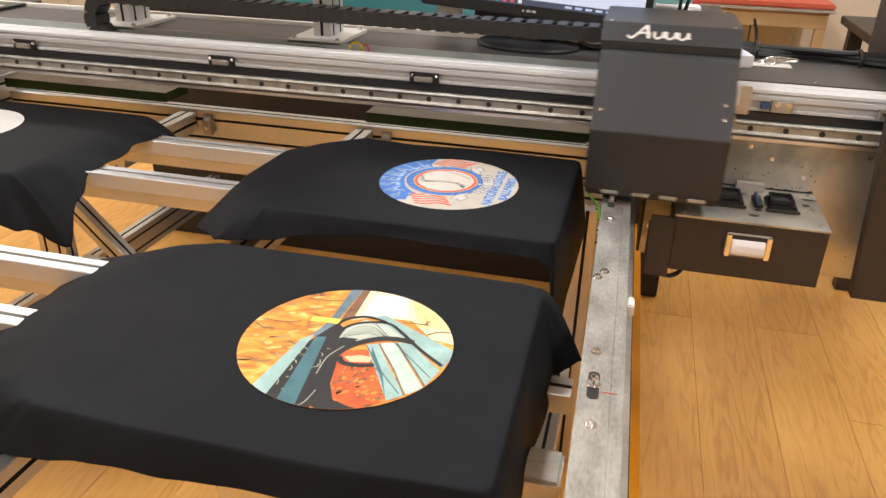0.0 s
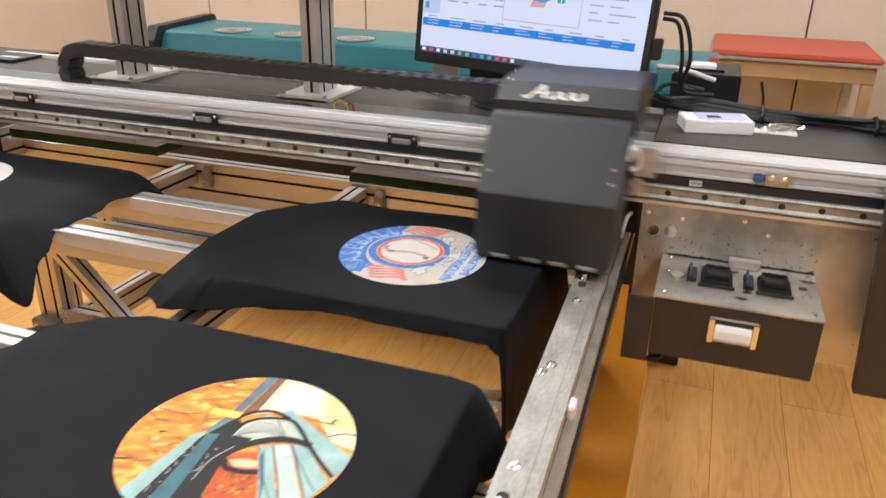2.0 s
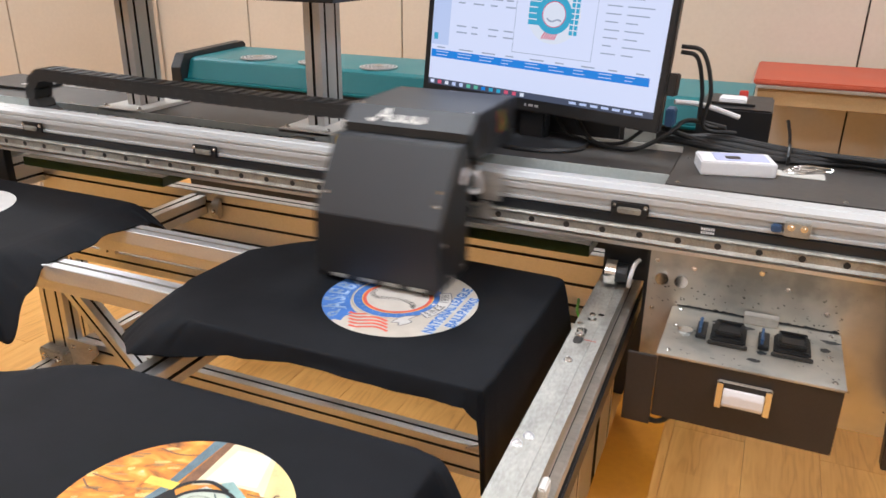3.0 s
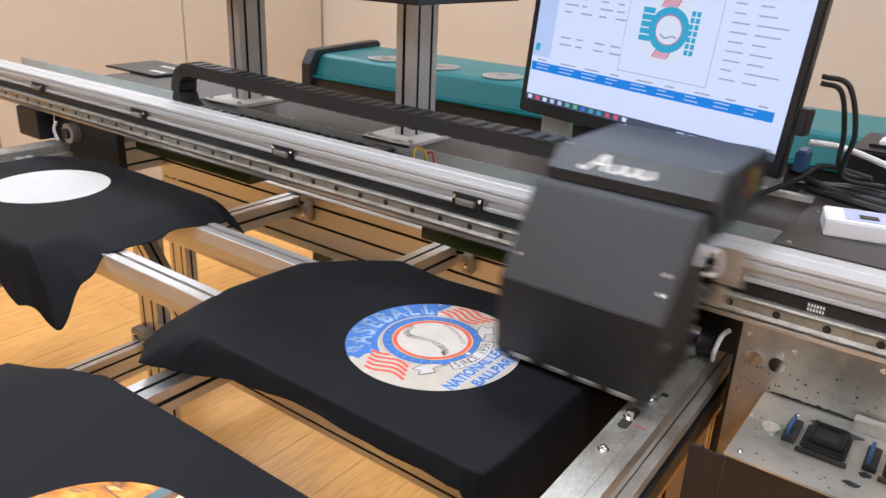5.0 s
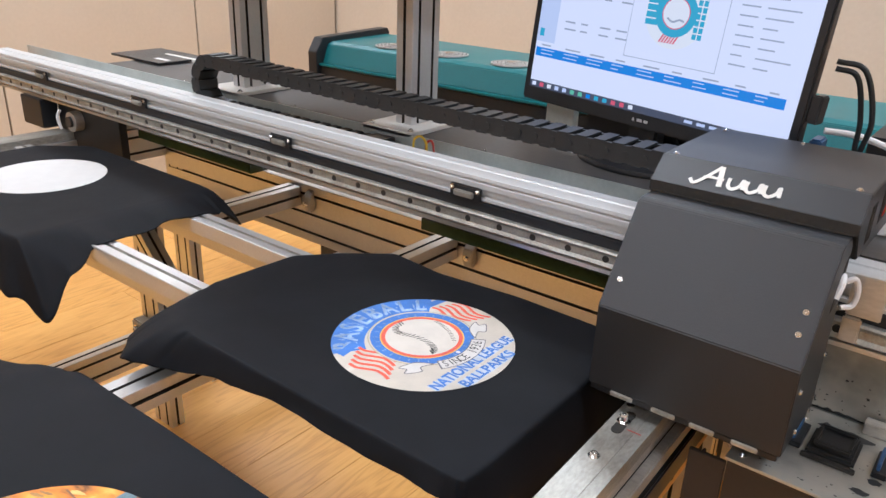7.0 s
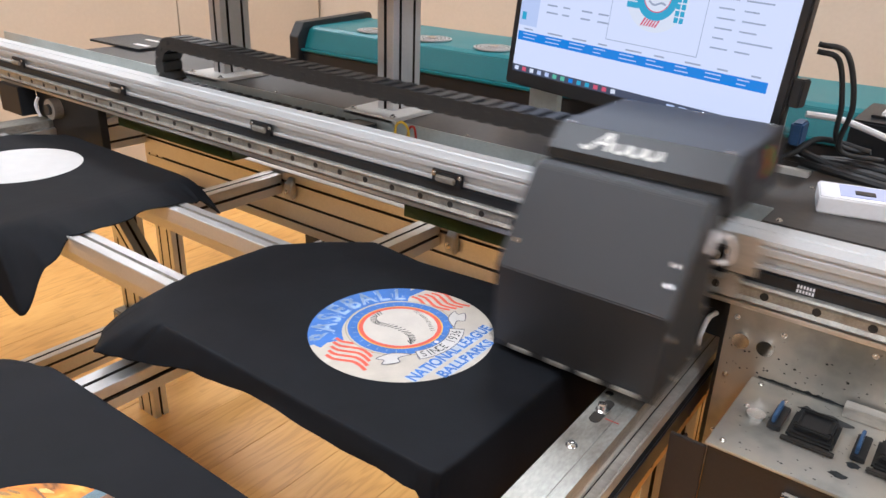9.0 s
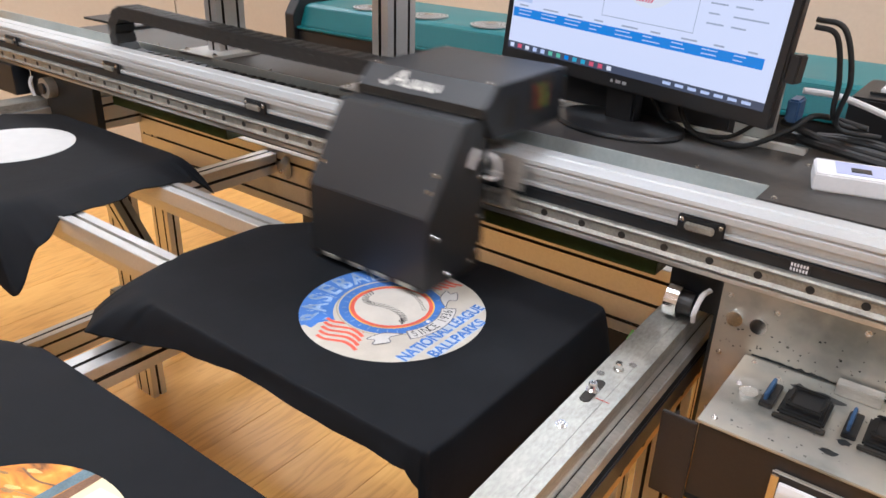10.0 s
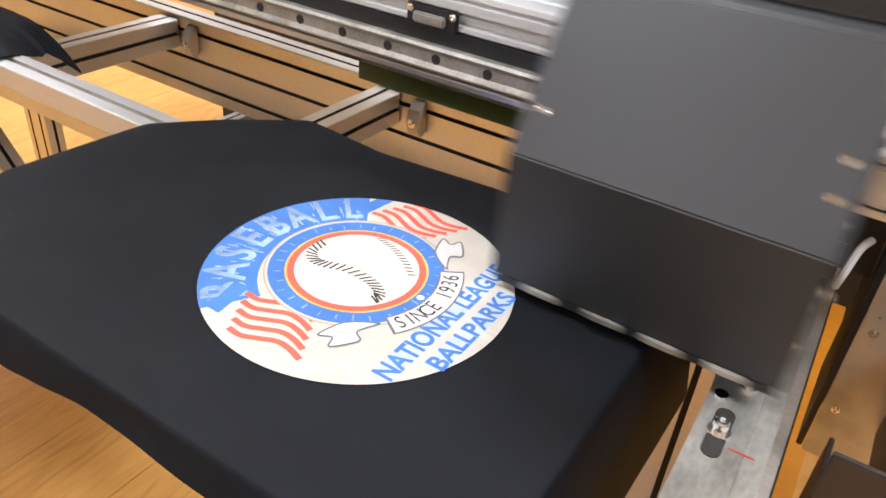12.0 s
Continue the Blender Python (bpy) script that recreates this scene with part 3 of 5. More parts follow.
def build_shirt(label, controls, seed, dx=0.0, dy=0.0):
    """Jersey laid over a platen. Each control: the edge of the flat top (x, y) and the hem below it (x, y, z)."""
    shirt = thing("t_shirt", label, "t-shirt", group="t-shirts on the platens")
    controls = [(a + dx, b + dy, c + dx, d + dy, z) for a, b, c, d, z in controls]
    n = len(controls)
    rng = random.Random(seed)
    edge, hem = [], []
    per = 14
    for i in range(n):
        for s in range(per):
            t = s / per
            u = t * t * (3 - 2 * t)
            a, b = controls[i], controls[(i + 1) % n]
            edge.append(Vector((a[0] + (b[0] - a[0]) * t, a[1] + (b[1] - a[1]) * t, 0)))
            hem.append(Vector(tuple(a[k] + (b[k] - a[k]) * (t if k < 4 else u) for k in (2, 3, 4))))
    for _ in range(1):
        edge = [(edge[i - 1] + edge[i] * 2 + edge[(i + 1) % len(edge)]) / 4 for i in range(len(edge))]
        hem = [(hem[i - 1] + hem[i] * 2 + hem[(i + 1) % len(hem)]) / 4 for i in range(len(hem))]
    mid = sum(edge, Vector()) / len(edge)
    bm = bmesh.new()
    rows = []
    for k in (0.0, 0.25, 0.5, 0.75, 0.9, 0.97, 1.0):
        row = []
        for e in edge:
            q = mid + (e - mid) * max(k, 0.02)
            row.append(bm.verts.new((q.x, q.y, CLOTH_Z - (0.0006 if k == 1.0 else 0))))
        rows.append(row)
    phase = rng.uniform(0, 6)
    for t in (0.03, 0.09, 0.2, 0.35, 0.5, 0.65, 0.8, 0.92, 1.0):
        row = []
        for i, (e, h) in enumerate(zip(edge, hem)):
            out = (e - mid).normalized()
            drop, reach = CLOTH_Z - h.z, (h.xy - e.xy).length
            amount = 0.0034 + 0.13 * max(reach - 0.04, 0)
            fold = amount * t * (1.3 * noise.noise(Vector((i * 0.12 + seed * 9, t * 0.9, seed))) + 0.35 * math.sin(i * 0.31 + phase + 1.2 * t))
            k = t ** (0.9 if reach < 0.05 else 0.8)
            x, y = e.x + (h.x - e.x) * k + out.x * (fold + 0.0015 * min(t * 12, 1)), e.y + (h.y - e.y) * k + out.y * (fold + 0.0015 * min(t * 12, 1))
            z = CLOTH_Z - 0.0008 - drop * t ** (1.0 if reach < 0.05 else 1.25) - (fold * 0.5 if reach > 0.05 else 0)
            z += 0.0025 * t * noise.noise(Vector((i * 0.35, seed, 4)))
            row.append(bm.verts.new((x, y, z)))
        rows.append(row)
    c = len(edge)
    for a, b in zip(rows, rows[1:]):
        for i in range(c):
            bm.faces.new((a[i], a[(i + 1) % c], b[(i + 1) % c], b[i]))
    bm.faces.new(rows[0])
    fabric = part("fabric", bm, COTTON, shirt, smooth=True)
    sub = fabric.modifiers.new("smooth", "SUBSURF")
    sub.levels = sub.render_levels = 1
    sol = fabric.modifiers.new("thickness", "SOLIDIFY")
    sol.thickness, sol.offset = 0.0012, -1
    return shirt


def disc(r, z, n=96, inner=0.0, a0=0.0, a1=math.tau, bm=None):
    bm = bmesh.new() if bm is None else bm
    full = a1 - a0 > math.tau - 1e-6
    k = n if full else n + 1
    ang = [a0 + (a1 - a0) * i / n for i in range(k)]
    outer = [bm.verts.new((r * math.cos(t), r * math.sin(t), z)) for t in ang]
    if not inner:
        bm.faces.new(outer)
        return bm
    inn = [bm.verts.new((inner * math.cos(t), inner * math.sin(t), z)) for t in ang]
    for i in range(n):
        j = (i + 1) % k
        bm.faces.new((outer[i], outer[j], inn[j], inn[i]))
    return bm


def clip_round(poly, n=72):
    """The part of a polygon that lies in the unit circle."""
    for i in range(n):
        a, b = i * math.tau / n, (i + 1) * math.tau / n
        p, q = Vector((math.cos(a), math.sin(a))), Vector((math.cos(b), math.sin(b)))
        nrm = Vector((-(q - p).y, (q - p).x))
        out = []
        for j in range(len(poly)):
            c, d = Vector(poly[j]), Vector(poly[(j + 1) % len(poly)])
            fc, fd = (c - p).dot(nrm), (d - p).dot(nrm)
            if fc >= 0:
                out.append(c)
            if (fc >= 0) != (fd >= 0):
                out.append(c + (d - c) * (fc / (fc - fd)))
        poly = out
        if len(poly) < 3:
            return []
    return poly


def patches(polys, z, r=1.0):
    bm = bmesh.new()
    for poly in polys:
        poly = clip_round(poly)
        if len(poly) > 2:
            bm.faces.new([bm.verts.new((p[0] * r, p[1] * r, z)) for p in poly])
    return bm


def stroke(line, w):
    """Quads along a line of points, w wide."""
    line = [Vector(p).to_2d() for p in spline([(*p, 0) for p in line], 6)]
    sides = []
    for i in range(len(line)):
        d = (line[min(i + 1, len(line) - 1)] - line[max(i - 1, 0)]).normalized()
        sides.append(Vector((-d.y, d.x)) * w / 2)
    quads = []
    for a, b, m, n in zip(line, line[1:], sides, sides[1:]):
        quads.append([tuple(a - m), tuple(b - n), tuple(b + n), tuple(a + m)])
    return quads


PRINT_R = 0.1236
STEP = 0.00004


def ink_part(name, bm, mat, parent, label=""):
    return part(name, bm, mat, parent, label)


def baseball_print(shirt, x, y):
    base = part("print", disc(PRINT_R, 0), CREAM_INK, shirt, "round vintage baseball emblem printed in cream, blue and red", at=pose(x, y, CLOTH_Z + 0.0008, 0, 0, 90))
    R = PRINT_R

    def lay(name, polys, mat, level, label=""):
        bm = patches(polys, level * STEP, R)
        return ink_part(name, bm, mat, base, label)
    rng = random.Random(2)
    cx, cy = 0.05, 0.06
    lay("faded_bar", [[(-0.05, -1), (0.01, -1), (0.01, 1), (-0.05, 1)], [(0.04, -1), (0.055, -1), (0.055, 1), (0.04, 1)], [(-1, 0.14), (1, 0.14), (1, 0.2), (-1, 0.2)]], ink("faded_grey_ink", (0.53, 0.50, 0.43), 0.1), 1)

    def round_lay(name, r, mat, level, inner=0.0, a0=0.0, a1=360.0, label=""):
        bm = disc(R * r, level * STEP, 64, R * inner, radians(a0), radians(a1))
        bmesh.ops.translate(bm, verts=bm.verts[:], vec=(cx * R, cy * R, 0))
        return ink_part(name, bm, mat, base, label)
    band = [[(math.cos(radians(a)) * q, math.sin(radians(a)) * q) for a, q in ((a0, 0.64), (a0, 1.0), (a0 + 5, 1.0), (a0 + 5, 0.64))] for a0 in range(34, 148, 5)]
    lay("band", band, BLUE_INK, 2, "blue arched band")
    streaks = []
    for k in range(60):
        a, q, h = radians(rng.uniform(36, 150)), rng.uniform(0.70, 0.95), rng.uniform(0.02, 0.10)
        c, s_ = math.cos(a), math.sin(a)
        w = rng.uniform(0.004, 0.012)
        streaks.append([(c * (q + dx) - s_ * dy, s_ * (q + dx) + c * dy) for dx, dy in ((-h / 2, -w / 2), (h / 2, -w / 2), (h / 2, w / 2), (-h / 2, w / 2))])
    lay("worn_streak", streaks, PALE_BLUE_INK, 3)["kind"] = "stuff"
    LETTER_INK = ink("letter_ink", (0.235, 0.33, 0.50), 0.75)
    for i, ch in enumerate("BASEBALL"):
        a = radians(140 - i * 98 / 7)
        me = lettering(ch, R * 0.38, 0.022)
        me.materials.append(LETTER_INK)
        part("letter", me, None, base, at=pose(math.cos(a) * R * 0.83, math.sin(a) * R * 0.83, STEP * 4, 0, 0, math.degrees(a) - 90) @ Matrix.Diagonal((0.72, 1, 1, 1)))
    round_lay("ring", 0.60, ink("olive_line_ink", (0.36, 0.33, 0.24)), 5)
    round_lay("ring", 0.588, CREAM_INK, 6)
    round_lay("ring", 0.572, BLUE_INK, 7, label="blue ring with worn lettering")
    worn = []
    for k in range(30):
        a = k * math.tau / 30 + rng.uniform(-0.02, 0.02)
        for _ in range(1):
            w, h, q = rng.uniform(0.006, 0.016), rng.uniform(0.03, 0.06), rng.uniform(0.495, 0.53)
            c, s_ = math.cos(a), math.sin(a)
            worn.append([(cx + c * (q + dx) - s_ * dy, cy + s_ * (q + dx) + c * dy) for dx, dy in ((-h / 2, -w / 2), (h / 2, -w / 2), (h / 2, w / 2), (-h / 2, w / 2))])
            a += 0.05
    lay("worn_mark", worn, ink("worn_ink", (0.19, 0.30, 0.50), 0.4), 8)["kind"] = "stuff"
    round_lay("ring", 0.465, GOLD_INK, 9)
    round_lay("ring", 0.45, RED_INK, 10, label="red ring round the ball")
    round_lay("ball", 0.405, ink("ball_ink", (0.55, 0.51, 0.45), 0.1), 11, label="cream baseball with dark stitches")
    dashes = []

    def stitches(points, count, long, lean, w):
        line = spline([(*q, 0) for q in points], 12)
        for k in range(count):
            f = k / (count - 1) * (len(line) - 2)
            p, q = line[int(f)], line[int(f) + 1]
            m, d = p.lerp(q, f - int(f)), (q - p).normalized()
            t = Vector((d.x * math.cos(lean) - d.y * math.sin(lean), d.x * math.sin(lean) + d.y * math.cos(lean), 0))
            u, v = t * long / 2, Vector((-t.y, t.x, 0)) * w / 2
            dashes.append([tuple((m + e).xy) for e in (-u - v, u - v, u + v, -u + v)])
    stitches([(0.14, 0.43), (0.02, 0.415), (-0.05, 0.34), (-0.045, 0.25), (0.0, 0.12), (0.0, -0.04), (-0.03, -0.15), (-0.09, -0.225), (-0.15, -0.23)], 26, 0.085, radians(62), 0.014)
    stitches([(0.43, 0.16), (0.39, 0.02), (0.32, -0.12), (0.20, -0.27)], 15, 0.05, radians(70), 0.010)
    lay("stitch", dashes, BLACK_INK, 12)["kind"] = "stuff"
    for s_, u0 in ((-1, -0.56), (1, 0.66)):
        stripes = []
        for k in range(5):
            line = [(u0 + s_ * (0.075 * k + 0.035 * math.sin(q * 6.5 + 0.5)) - 0.05 * s_ * q, 0.42 - 0.50 * q - 0.04 * k) for q in (0, 0.2, 0.4, 0.6, 0.8, 1.0)]
            stripes += stroke(line, 0.04)
        lay("flag_stripe", stripes, RED_INK, 4, "waving red flag stripes")
        lay("flag_field", [[(u0 - 0.03 * s_, 0.56), (u0 + 0.26 * s_, 0.50), (u0 + 0.26 * s_, 0.40), (u0 - 0.03 * s_, 0.44)]], BLUE_INK, 5)
    outline, face = ink("ribbon_line_ink", (0.14, 0.14, 0.16)), ink("ribbon_ink", (0.56, 0.54, 0.51))
    round_lay("ribbon", 0.70, outline, 13, 0.535, 236, 306, "banner with a dark outline")
    round_lay("ribbon_face", 0.69, face, 14, 0.545, 237.5, 304.5)
    for i, ch in enumerate("SINCE 1936"):
        if ch == " ":
            continue
        a = radians(243 + i * 56 / 9)
        me = lettering(ch, R * 0.155)
        me.materials.append(BLACK_INK)
        part("letter", me, None, base, at=pose((cx + math.cos(a) * 0.617) * R, (cy + math.sin(a) * 0.617) * R, STEP * 15, 0, 0, math.degrees(a) + 90) @ Matrix.Diagonal((0.75, 1, 1, 1)))
    for s_ in (-1, 1):
        tail = [(cx + s_ * 0.36, -0.40), (cx + s_ * 0.50, -0.34), (cx + s_ * 0.56, -0.40), (cx + s_ * 0.70, -0.30), (cx + s_ * 0.63, -0.26), (cx + s_ * 0.66, -0.18), (cx + s_ * 0.50, -0.22), (cx + s_ * 0.42, -0.30)]
        lay("ribbon_tail", [tail], face, 13)
        lay("tail_line", stroke(tail + [tail[0]], 0.012), outline, 14)
    lay("star", [[(cx + dx + 0.028 * math.cos(k * math.tau / 6), cy - 0.50 + 0.028 * math.sin(k * math.tau / 6)) for k in range(6)] for dx in (0.0,)], WHITE_INK, 9)
    for text, v, size, width in (("NATIONAL LEAGUE", -0.68, 0.19, 1.34), ("BALLPARKS", -0.865, 0.17, 0.86)):
        me = lettering(text, R * size, 0.03)
        xs = [q.co.x for q in me.vertices]
        me.materials.append(BLUE_INK)
        half = width / 2
        lay("halo", [[(-half - 0.015, v - 0.068), (half + 0.015, v - 0.068), (half + 0.015, v + 0.068), (-half - 0.015, v + 0.068)]], ink("halo_ink", (0.42, 0.48, 0.56), 0.2), 2)
        part("letter_line", me, None, base, at=pose(0, v * R, STEP * 4) @ Matrix.Diagonal((width * R / (max(xs) - min(xs)), 1, 1, 1)))
    return base


def autumn():
    """Streaked autumn leaves in orange, cream and brown ink."""
    m, n, l, b = shader("autumn_ink")
    co, mp, no = n.new("ShaderNodeTexCoord"), n.new("ShaderNodeMapping"), n.new("ShaderNodeTexNoise")
    mp.inputs["Scale"].default_value, mp.inputs["Rotation"].default_value = (1, 2.2, 1), (0, 0, radians(-12))
    no.inputs["Scale"].default_value, no.inputs["Detail"].default_value, no.inputs["Distortion"].default_value = 22, 6, 1.2
    l.new(co.outputs["Object"], mp.inputs[0]), l.new(mp.outputs[0], no.inputs["Vector"])
    ramp = n.new("ShaderNodeValToRGB")
    e = ramp.color_ramp.elements
    e[0].position, e[1].position = 0.28, 0.80
    e[0].color, e[1].color = (0.14, 0.06, 0.02, 1), (0.78, 0.64, 0.36, 1)
    for q, c in ((0.37, (0.40, 0.15, 0.03, 1)), (0.45, (0.64, 0.22, 0.03, 1)), (0.57, (0.70, 0.31, 0.04, 1)), (0.68, (0.72, 0.46, 0.10, 1))):
        e.new(q).color = c
    l.new(no.outputs["Fac"], ramp.inputs[0]), l.new(ramp.outputs[0], b.inputs["Base Color"])
    b.inputs["Roughness"].default_value = 0.75
    return m


def hoop_print(shirt, x, y):
    base = part("print", disc(PRINT_R, 0), autumn(), shirt, "round colour print of a basketball hoop against autumn trees", at=pose(x, y, CLOTH_Z + 0.0008, 0, 0, 14.6))

    def pt(a, b):
        return ((a - 580) / 483, -(b - 322) / 267)

    def at(a, b):
        return ((a - 569) * 0.976 + 580, (b - 340) * 0.974 + 322)

    def lay(name, polys, mat, level):
        return ink_part(name, patches([[pt(*p) for p in q] for q in polys], level * STEP, PRINT_R), mat, base)

    def curve(name, lines, w, mat, level):
        quads = []
        for line in lines:
            quads += stroke([pt(*p) for p in line], w)
        return ink_part(name, patches(quads, level * STEP, PRINT_R), mat, base)
    rng = random.Random(8)
    lay("sky", [[(640, 40), (1080, 40), (1080, 330), (960, 300), (870, 215), (720, 200), (580, 215)]], ink("cream_sky_ink", (0.80, 0.68, 0.42), 0.12), 1)
    lay("sun_glow", [[(860, 80), (1080, 120), (1080, 260), (900, 250)]], ink("glow_ink", (0.76, 0.60, 0.27), 0.25), 2)
    lay("haze", [[(680, 80), (840, 90), (850, 200), (720, 195), (620, 200)]], WHITE_INK, 3)
    blots = []
    for k in range(46):
        a, b, w, h = rng.uniform(110, 520), rng.uniform(90, 420), rng.uniform(14, 60), rng.uniform(5, 18)
        blots.append([(a + w * math.cos(q) * rng.uniform(0.6, 1.2), b + h * math.sin(q) * rng.uniform(0.6, 1.2) - 0.15 * w * math.cos(q)) for q in (0, 0.9, 1.8, 2.7, 3.6, 4.5, 5.4)])
    lay("leaf_shadow", [[(p[0], b_[0][1] + (p[1] - b_[0][1]) * 0.35) for p in b_] for b_ in blots[:30]], ink("leaf_ink", (0.36, 0.20, 0.07), 0.5), 3)["kind"] = "stuff"
    lay("leaf_glint", [[(p[0], b_[0][1] + (p[1] - b_[0][1]) * 0.6) for p in b_] for b_ in blots[30:]], ink("glint_ink", (0.70, 0.43, 0.14), 0.5), 4)["kind"] = "stuff"
    lay("trunk", [[(560, 40), (620, 40), (505, 240), (440, 300), (415, 290), (475, 225)]], ink("slate_ink", (0.13, 0.19, 0.22), 0.5), 7)
    lay("trunk", [[(620, 40), (655, 40), (590, 205), (525, 225)]], BROWN_INK, 8)
    lay("shade", [[(395, 330), (520, 230), (560, 260), (520, 420), (480, 600), (280, 560)]], BLACK_INK, 9)
    twigs = [[(rng.uniform(300, 500), rng.uniform(330, 560)) for _ in range(2)] for _ in range(26)]
    curve("twig", [[p, ((p[0] + q[0]) / 2 + 8, (p[1] + q[1]) / 2), q] for p, q in ((t[0], (t[0][0] + rng.uniform(-40, 40), t[0][1] + rng.uniform(-40, 40))) for t in twigs)], 0.008, ink("twig_ink", (0.45, 0.42, 0.30)), 10)
    lay("post", [[(370, 310), (425, 288), (292, 545), (220, 515)]], TEAL_INK, 11)
    lay("post", [[(432, 300), (482, 300), (422, 580), (340, 570)]], DEEP_TEAL_INK, 12)
    lay("ball_net", [[at(520, 310), at(560, 260), at(640, 230), at(740, 250), at(860, 330), at(700, 330), at(560, 360)]], ink("net_ink", (0.50, 0.55, 0.46), 0.2), 10)
    lay("fire", [[at(540, 380), at(690, 370), at(740, 470), at(780, 580), at(660, 620), at(540, 600)]], FIRE_INK, 11)
    lay("fire", [[at(570, 405), at(640, 398), at(695, 405), at(690, 428), at(600, 428)]], ink("pale_fire_ink", (0.70, 0.50, 0.30)), 12)
    spots = []
    for k in range(90):
        a, b = at(rng.uniform(545, 770), rng.uniform(450, 600))
        w = rng.uniform(4, 15)
        spots.append([(a + w * math.cos(q), b + 0.45 * w * math.sin(q) - 0.2 * w * math.cos(q)) for q in (0, 1.2, 2.4, 3.6, 4.8)])
    lay("ember", spots[:50], BROWN_INK, 12)["kind"] = "stuff"
    lay("spark", spots[50:], ORANGE_INK, 13)["kind"] = "stuff"
    lay("backboard", [[at(690, 215), at(735, 205), at(1080, 380), at(1010, 450)]], TEAL_INK, 13)
    lay("board_plank", [[at(660, 350), at(715, 345), at(850, 560), at(780, 580)]], TEAL_INK, 13)
    lay("board_plank", [[at(725, 343), at(795, 338), at(930, 530), at(860, 556)]], ink("pale_teal_ink", (0.46, 0.56, 0.49), 0.25), 13)
    lay("board_plank", [[at(805, 338), at(870, 345), at(1000, 460), at(940, 520)]], TEAL_INK, 13)
    lay("board_shade", [[at(690, 360), at(750, 470), at(775, 570), at(740, 480), at(690, 400)]], DEEP_TEAL_INK, 14)
    cords = []
    for k in range(6):
        cords.append([at(535 + 12 * k, 325 - 4 * k), at(600 + 14 * k, 270 + 6 * k), at(690 + 10 * k, 270 + 10 * k), at(760 + 8 * k, 330)])
    curve("net_cord", cords, 0.008, ink("cord_ink", (0.16, 0.17, 0.13)), 14)
    curve("board_line", [[at(690, 250), at(790, 340), at(960, 490)], [at(720, 345), at(800, 460), at(850, 560)], [at(800, 340), at(900, 470), at(940, 530)], [at(660, 350), at(740, 460), at(830, 555)]], 0.012, ink("line_ink", (0.10, 0.14, 0.13)), 15)
    curve("rim", [[at(475, 290), at(520, 245), at(570, 222), at(650, 215), at(740, 240)], [at(520, 320), at(545, 275), at(600, 250), at(680, 242), at(760, 250), at(830, 300), at(905, 365), at(1010, 440)]], 0.038, BLACK_INK, 16)
    curve("rim", [[at(515, 600), at(490, 520), at(500, 450), at(540, 390), at(600, 352), at(700, 325), at(790, 322), at(880, 338)]], 0.075, BLACK_INK, 17)
    curve("rim", [[at(545, 405), at(570, 432), at(640, 443), at(710, 440)]], 0.06, BLACK_INK, 18)
    lay("shade", [[at(480, 470), at(545, 400), at(535, 520), at(560, 580), at(640, 605), at(700, 615), at(520, 625), at(470, 600)]], BLACK_INK, 15)
    lay("shade", [[at(500, 330), at(545, 318), at(620, 325), at(600, 345), at(540, 375), at(500, 400)]], BLACK_INK, 15)
    for line in ([at(465, 480), at(495, 410), at(560, 360)], [at(480, 545), at(445, 590), at(415, 605)]):
        curve("highlight", [line], 0.010, GREY_INK, 19)
    lay("rim_plate", [[(395, 200), (535, 214), (520, 238), (388, 226)]], YELLOW_INK, 17)
    curve("twig", [[at(820, 240), at(880, 245), at(950, 252)], [at(940, 300), at(1000, 285), at(1060, 290)], [at(935, 250), at(940, 235), at(955, 235)]], 0.016, BROWN_INK, 16)
    for line in ([at(130, 230), at(250, 245), at(330, 240)], [at(110, 250), at(160, 275), at(210, 280)], [at(330, 115), at(430, 130), at(520, 125)], [at(300, 340), at(330, 350), at(350, 345)]):
        curve("branch", [line], 0.016, BROWN_INK, 6)
    return base


def blank_print(shirt, x, y):
    return part("print", disc(PRINT_R, 0), WHITE_INK, shirt, "plain round white undercoat", at=pose(x, y, CLOTH_Z + 0.0008))


